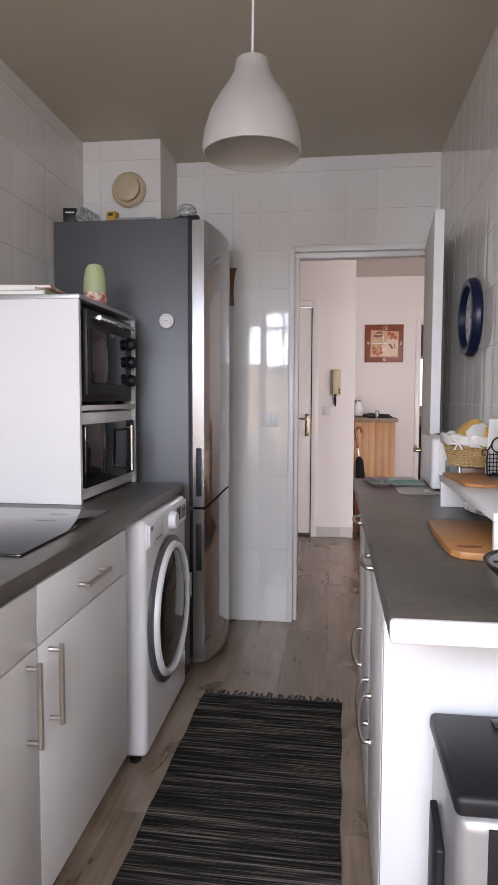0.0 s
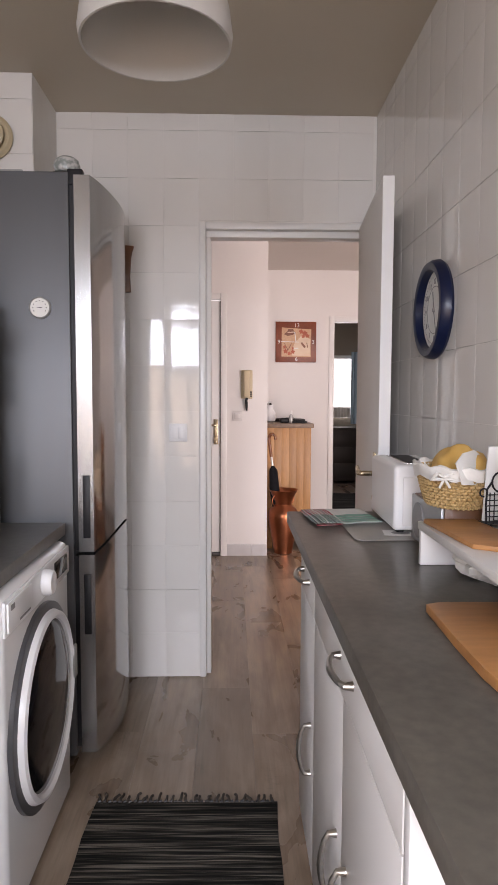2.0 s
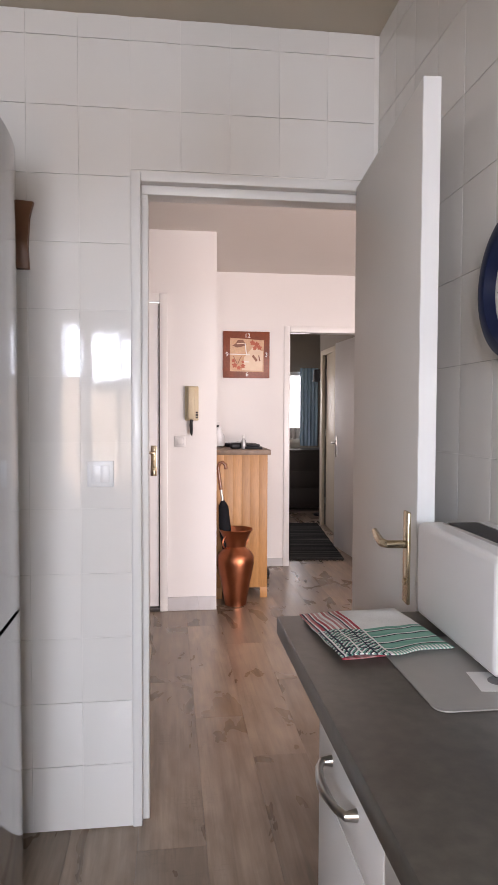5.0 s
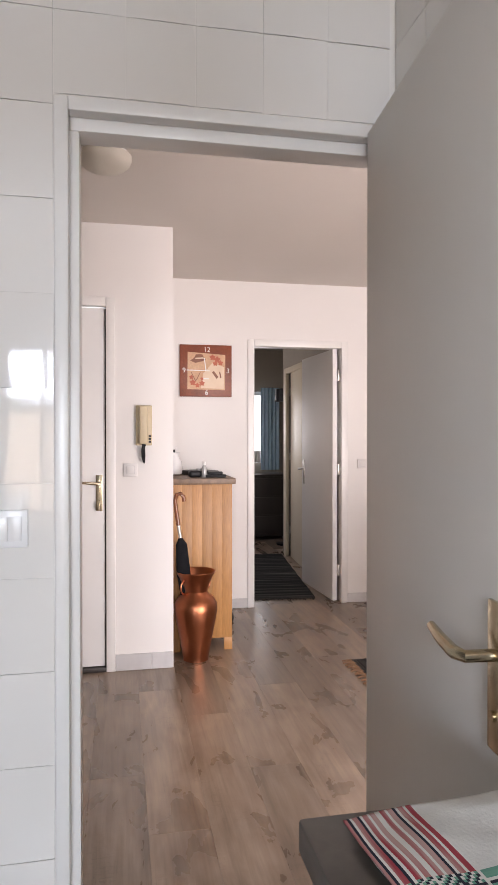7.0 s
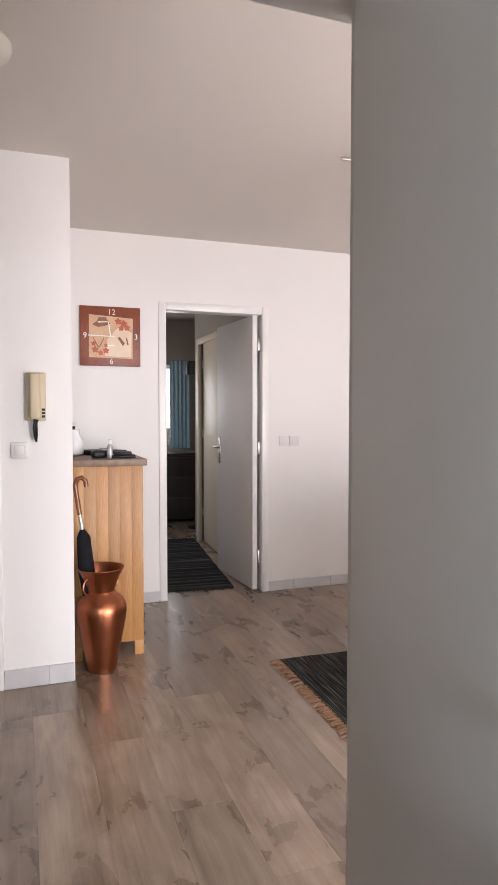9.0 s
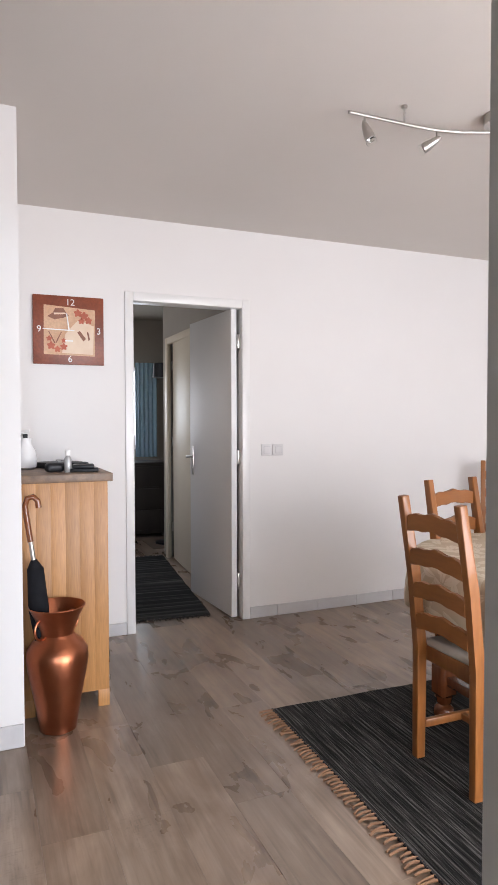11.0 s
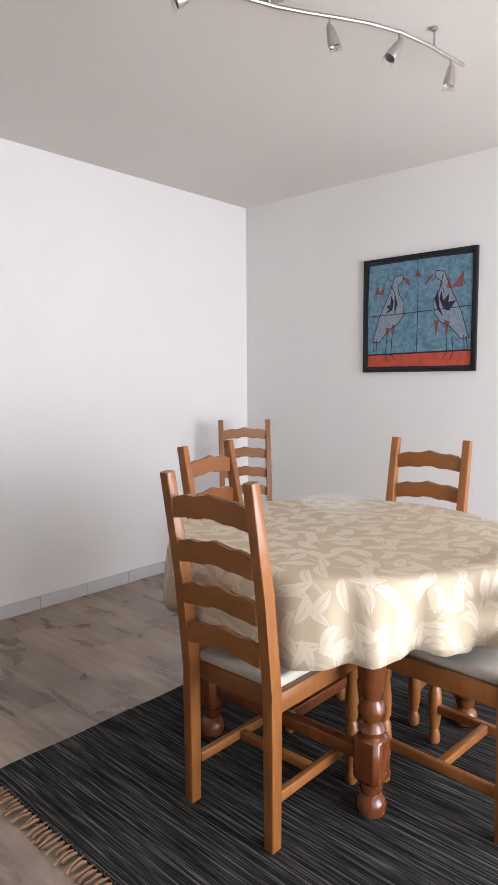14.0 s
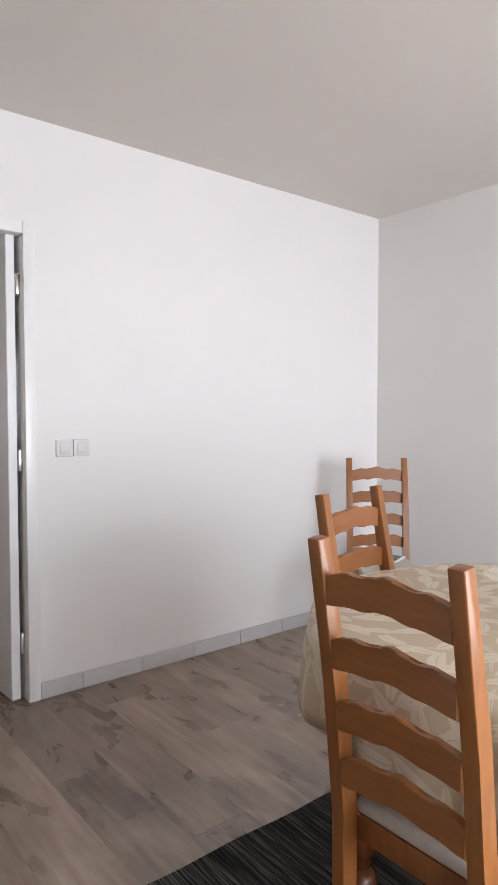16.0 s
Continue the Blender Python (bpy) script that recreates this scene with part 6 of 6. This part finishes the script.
_body = [(-0.30, -0.16), (-0.25, 0.0), (-0.20, 0.10), (-0.165, 0.18), (-0.15, 0.225), (-0.10, 0.235), (-0.09, 0.20), (-0.13, 0.17), (-0.12, 0.12), (-0.085, 0.07), (-0.09, -0.01), (-0.13, -0.06), (-0.19, -0.09), (-0.25, -0.16)]
bm = bmesh.new()
add_prism(bm, _body, _w @ pose(0, 0, 0.0007), 0.0003)
add_prism(bm, [(0.03 - u * 1.0 - 0.01, v) for u, v in _body][::-1], _w @ pose(0, 0, 0.0007), 0.0003)
mesh_object("pale_shape", bm, M_PALEBATIK, bp_)
for o in ([(-0.10, 0.225), (-0.06, 0.205), (-0.045, 0.155), (-0.075, 0.185)], [(0.11, 0.225), (0.07, 0.205), (0.045, 0.155), (0.075, 0.18)], [(-0.285, 0.13), (-0.27, 0.19), (-0.25, 0.14), (-0.22, 0.185), (-0.225, 0.13)], [(0.185, 0.125), (0.19, 0.20), (0.215, 0.13), (0.285, 0.22), (0.28, 0.13)], [(-0.02, 0.215), (0.0, 0.255), (0.025, 0.21)], [(-0.21, -0.07), (-0.20, -0.15), (-0.18, -0.08)], [(-0.165, -0.06), (-0.165, -0.15), (-0.14, -0.06)], [(0.11, -0.05), (0.12, -0.15), (0.14, -0.05)], [(0.17, -0.05), (0.185, -0.15), (0.205, -0.06)]):
    prism("maroon_shape", o, _w @ pose(0, 0, 0.0011), 0.0003, M_MAROON, bp_)
for o in ([(-0.175, 0.12), (-0.155, 0.08), (-0.165, 0.03), (-0.215, 0.01), (-0.185, 0.035), (-0.205, 0.055), (-0.178, 0.065)], [(-0.15, 0.12), (-0.13, 0.07), (-0.15, 0.0), (-0.15, 0.05)], [(0.13, 0.13), (0.11, 0.07), (0.13, 0.01), (0.165, -0.03), (0.14, 0.03)], [(0.15, 0.12), (0.14, 0.07), (0.17, 0.01), (0.20, 0.0), (0.24, 0.055), (0.195, 0.05), (0.20, 0.10), (0.165, 0.06)]):
    prism("dark_patch", o, _w @ pose(0, 0, 0.0011), 0.0003, M_INK, bp_)
_mir = [[(0.02 - u, v) for u, v in s] for s in ([(-0.20, -0.14), (-0.21, -0.24), (-0.19, -0.28)], [(-0.165, -0.14), (-0.17, -0.24), (-0.14, -0.275)], [(-0.27, -0.14), (-0.275, -0.22)], [(-0.285, -0.15), (-0.295, -0.22)])]
lines("dark_line", [_body + [_body[0]], [(0.02 - u, v) for u, v in _body + [_body[0]]]] + _mir + [[(0.02 - u, v) for u, v in s] for s in _mir] + [[(-0.18, 0.19), (-0.15, 0.13), (-0.13, 0.05)], [(0.16, 0.21), (0.15, 0.15), (0.17, 0.10)], [(-0.33, -0.235), (0.33, -0.225)], [(-0.33, 0.0), (-0.05, 0.005), (0.33, 0.02)], [(0.0, -0.23), (0.005, 0.1), (0.0, 0.31)]], 0.0042, M_INK, 0.0012)
_rnd = random.Random(4)
lines("crackle", [[(u, v), (u + s * 0.022, v + 0.022)] for u, v, s in [(_rnd.uniform(-0.32, 0.30), _rnd.uniform(-0.22, 0.28), _rnd.choice((-1, 1))) for _ in range(240)]], 0.0016, M_PALEBATIK, 0.0009)["kind"] = "stuff"

# spotlight bar
sp = thing("spotlight_bar", pose(2.12, 6.02, H - 0.001), "brushed steel wavy spotlight bar with five heads, unlit", "lamp")
barz = -0.070
pts = [(-0.67, 0.075), (-0.52, 0.078), (-0.37, 0.080), (-0.27, 0.075), (-0.17, 0.052), (-0.08, 0.018), (0.0, -0.015), (0.09, -0.065), (0.17, -0.115), (0.28, -0.180), (0.40, -0.230), (0.54, -0.262), (0.77, -0.290)]
tube("bar", [(x, y, barz) for x, y in pts], 0.0068, M_NICKEL, sp, 10)
lathe("base", [(0.066, 0.0), (0.066, -0.034), (0.062, -0.038), (0.002, -0.039)], M_NICKEL, sp, 40, pose(-0.02, -0.005, 0))
tube("stem", [(-0.02, -0.005, -0.038), (-0.02, -0.005, barz)], 0.008, M_NICKEL, sp, 10)
for x, y in ((-0.42, 0.079), (0.58, -0.267)):
    bm = bmesh.new()
    add_tube(bm, [(x, y, 0), (x, y, barz)], 0.004, 8)
    add_lathe(bm, [(0.012, 0.0), (0.012, -0.01), (0.005, -0.014)], 14, pose(x, y, 0))
    mesh_object("stay", bm, M_NICKEL, sp, True)
for x, y, rx, rz in ((-0.60, 0.077, 22, -129), (-0.268, 0.075, 60, 51), (0.163, -0.110, 16, -129), (0.40, -0.230, 34, 51), (0.69, -0.280, 8, 0)):
    hm = pose(x, y, barz - 0.035, 0, 0, rz) @ pose(0, 0, 0, 180 + rx, 0, 0) @ Matrix.Scale(0.88, 4)
    bm = bmesh.new()
    add_tube(bm, [(x, y, barz), (x, y, barz - 0.04)], 0.005, 8)
    add_lathe(bm, [(0.002, -0.022), (0.008, -0.014), (0.014, 0.0), (0.020, 0.03), (0.024, 0.055), (0.023, 0.068), (0.019, 0.068), (0.018, 0.055)], 20, hm, False)
    mesh_object("head", bm, M_NICKEL, sp, True)
    lathe("bulb", [(0.018, 0.062), (0.024, 0.078), (0.022, 0.086), (0.002, 0.084)], M_GLASS, sp, 20, hm)


# ---- pieces: skirting, tiles, planks ----
def pieces(parent, name, mesh, places):
    for m in places:
        o = new(name, mesh)
        o.parent = parent
        o.matrix_basis = m


def piece_mesh(name, lo, hi, bevel, mat):
    bm = bmesh.new()
    add_box(bm, lo, hi, bevel, 1)
    me = bpy.data.meshes.new(name)
    bm.to_mesh(me)
    bm.free()
    me.materials.append(mat)
    return me


base_n = structure(new("baseboard_north", None), "grey tile skirting", "baseboard")
sk = piece_mesh("skirting_tile", (0, -0.011, 0.001), (0.302, -0.0005, 0.074), 0.0015, M_BASE)
pieces(base_n, "tile", sk, [pose(1.791 + 0.0, NY, 0) @ Matrix.Diagonal((0.64, 1, 1, 1))] + [pose(1.986 + 0.305 * k, NY, 0) for k in range(6)] + [pose(3.816, NY, 0) @ Matrix.Diagonal((0.72, 1, 1, 1)), pose(0.73, NY, 0) @ Matrix.Diagonal((0.84, 1, 1, 1))])
base_e = structure(new("baseboard_east", None), "grey tile skirting", "baseboard")
pieces(base_e, "tile", sk, [pose(EX, NY - 0.012 - 0.305 * k, 0, 0, 0, -90) for k in range(12)])
base_h = structure(new("baseboard_entry", None), "grey tile skirting", "baseboard")
pieces(base_h, "tile", sk, [pose(0.004, ENT, 0) @ Matrix.Diagonal((0.655, 1, 1.25, 1)), pose(0.204, ENT, 0) @ Matrix.Diagonal((0.385, 1, 1.25, 1))])

TW, TH = 0.1525, 0.2020
_r = random.Random(11)


def jitter(k=1.0):
    return pose(0, 0, 0, _r.gauss(0, 0.5 * k), 0, _r.gauss(0, 0.5 * k))


def tile_size(w, h, cushion=0.0011):
    """A glazed tile whose face is very slightly cushioned across its width."""
    a, n = w / 2 - 0.0010, 8
    face = [(-a + 2 * a * k / n, 0.0016 + cushion * (1 - (2 * k / n - 1) ** 2) - (0.0008 if k in (0, n) else 0.0)) for k in range(n + 1)]
    bm = bmesh.new()
    add_prism(bm, [(-a, -0.006)] + face + [(a, -0.006)], pose(0, 0, -h / 2 + 0.0010, 0, 0, 180), h - 0.0020)
    bmesh.ops.recalc_face_normals(bm, faces=bm.faces)
    me = bpy.data.meshes.new("wall_tile")
    bm.to_mesh(me)
    bm.free()
    for p in me.polygons:
        p.use_smooth = True
    me.set_sharp_from_angle(angle=radians(25))
    me.materials.append(M_TILE)
    return me


full = tile_size(TW, TH)
# end wall: local x along the wall, the face to -y
places, cut = [], []
for c in range(-1, 7):
    for r in range(13):
        xc, zc = -0.104 - TW * (c + 0.5), 0.004 + TH * (r + 0.5)
        if c < 0 or zc - TH / 2 > H - 0.02:
            continue
        if xc - TW / 2 < KX0 - 0.02:
            continue
        if zc + TH / 2 > H:
            cut.append((xc, (zc - TH / 2 + H) / 2, TW, H - zc + TH / 2))
        else:
            places.append(pose(xc, KY1, zc) @ jitter())
for k in range(5):
    xc = -0.104 + TW * (k + 0.5)
    for r in (10, 11, 12):
        z0, z1 = max(2.047, 0.004 + TH * r), min(H, 0.004 + TH * (r + 1))
        x1 = min(KX1, xc + TW / 2)
        if z1 - z0 > 0.02:
            cut.append(((xc - TW / 2 + x1) / 2, (z0 + z1) / 2, x1 - xc + TW / 2, z1 - z0))
pieces(wall_kn, "tile", full, places)
for xc, zc, w, h in cut:
    pieces(wall_kn, "tile", tile_size(w, h), [pose(xc, KY1, zc) @ jitter()])
# side walls
east, west = [], []
for k in range(20):
    for r in range(4, 12):
        yc, zc = KY1 - 0.004 - TW * (k + 0.5), 0.004 + TH * (r + 0.5)
        east.append(pose(KX1, yc, zc, 0, 0, -90) @ jitter(0.15))
flat = tile_size(TW, TH, 0.0001)
for k in range(2, 19):
    for r in range(5, 12):
        yc, zc = KY1 - 0.004 - TW * (k + 0.5), 0.004 + TH * (r + 0.5)
        west.append(pose(KX0, yc, zc, 0, 0, 90) @ jitter(0.15))
pieces(wall_ke, "tile", flat, east)
pieces(wall_kw, "tile", flat, west)
pieces(wall_ke, "tile", tile_size(TW, 0.070, 0.0001), [pose(KX1, KY1 - 0.004 - TW * (k + 0.5), 2.464, 0, 0, -90) for k in range(20)])
pieces(wall_kw, "tile", tile_size(TW, 0.070, 0.0001), [pose(KX0, KY1 - 0.004 - TW * (k + 0.5), 2.464, 0, 0, 90) for k in range(2, 19)])
for c in range(3):
    x1 = -0.717 - 0.1525 * c
    w = min(0.1525, x1 - KX0)
    for z0, z1 in ((2.0, 2.2), (2.2, 2.402), (2.402, 2.499)):
        pieces(duct, "tile", tile_size(w, z1 - z0), [pose(x1 - w / 2, 4.0895, (z0 + z1) / 2) @ jitter()])

# planks, laid along y with a third-bond stagger
PW, PL = 0.2075, 1.22
pk = piece_mesh("floor_plank", (0.0002, 0.0002, -0.006), (PW - 0.0002, PL - 0.0002, 0.0), 0.0004, M_PLANK)
spots = []
for i in range(-8, 19):
    x = 0.33 + PW * (i - 0)
    off = {0: 0.0, 1: 0.47, 2: 0.81}[i % 3] + 0.13 * ((i * 7) % 5) / 5
    for j in range(9):
        y = -0.5 - off + PL * j + 0.42
        if y > 10.6 or (x < -1.2 and y < 3.5) or (x > 0.80 and y + PL < 3.0) or (x + PW < 0.3 and y > 6.8):
            continue
        if (x > 2.3 and y > 7.9):
            continue
        spots.append(pose(x, y, 0))
pieces(floor, "plank", pk, spots)
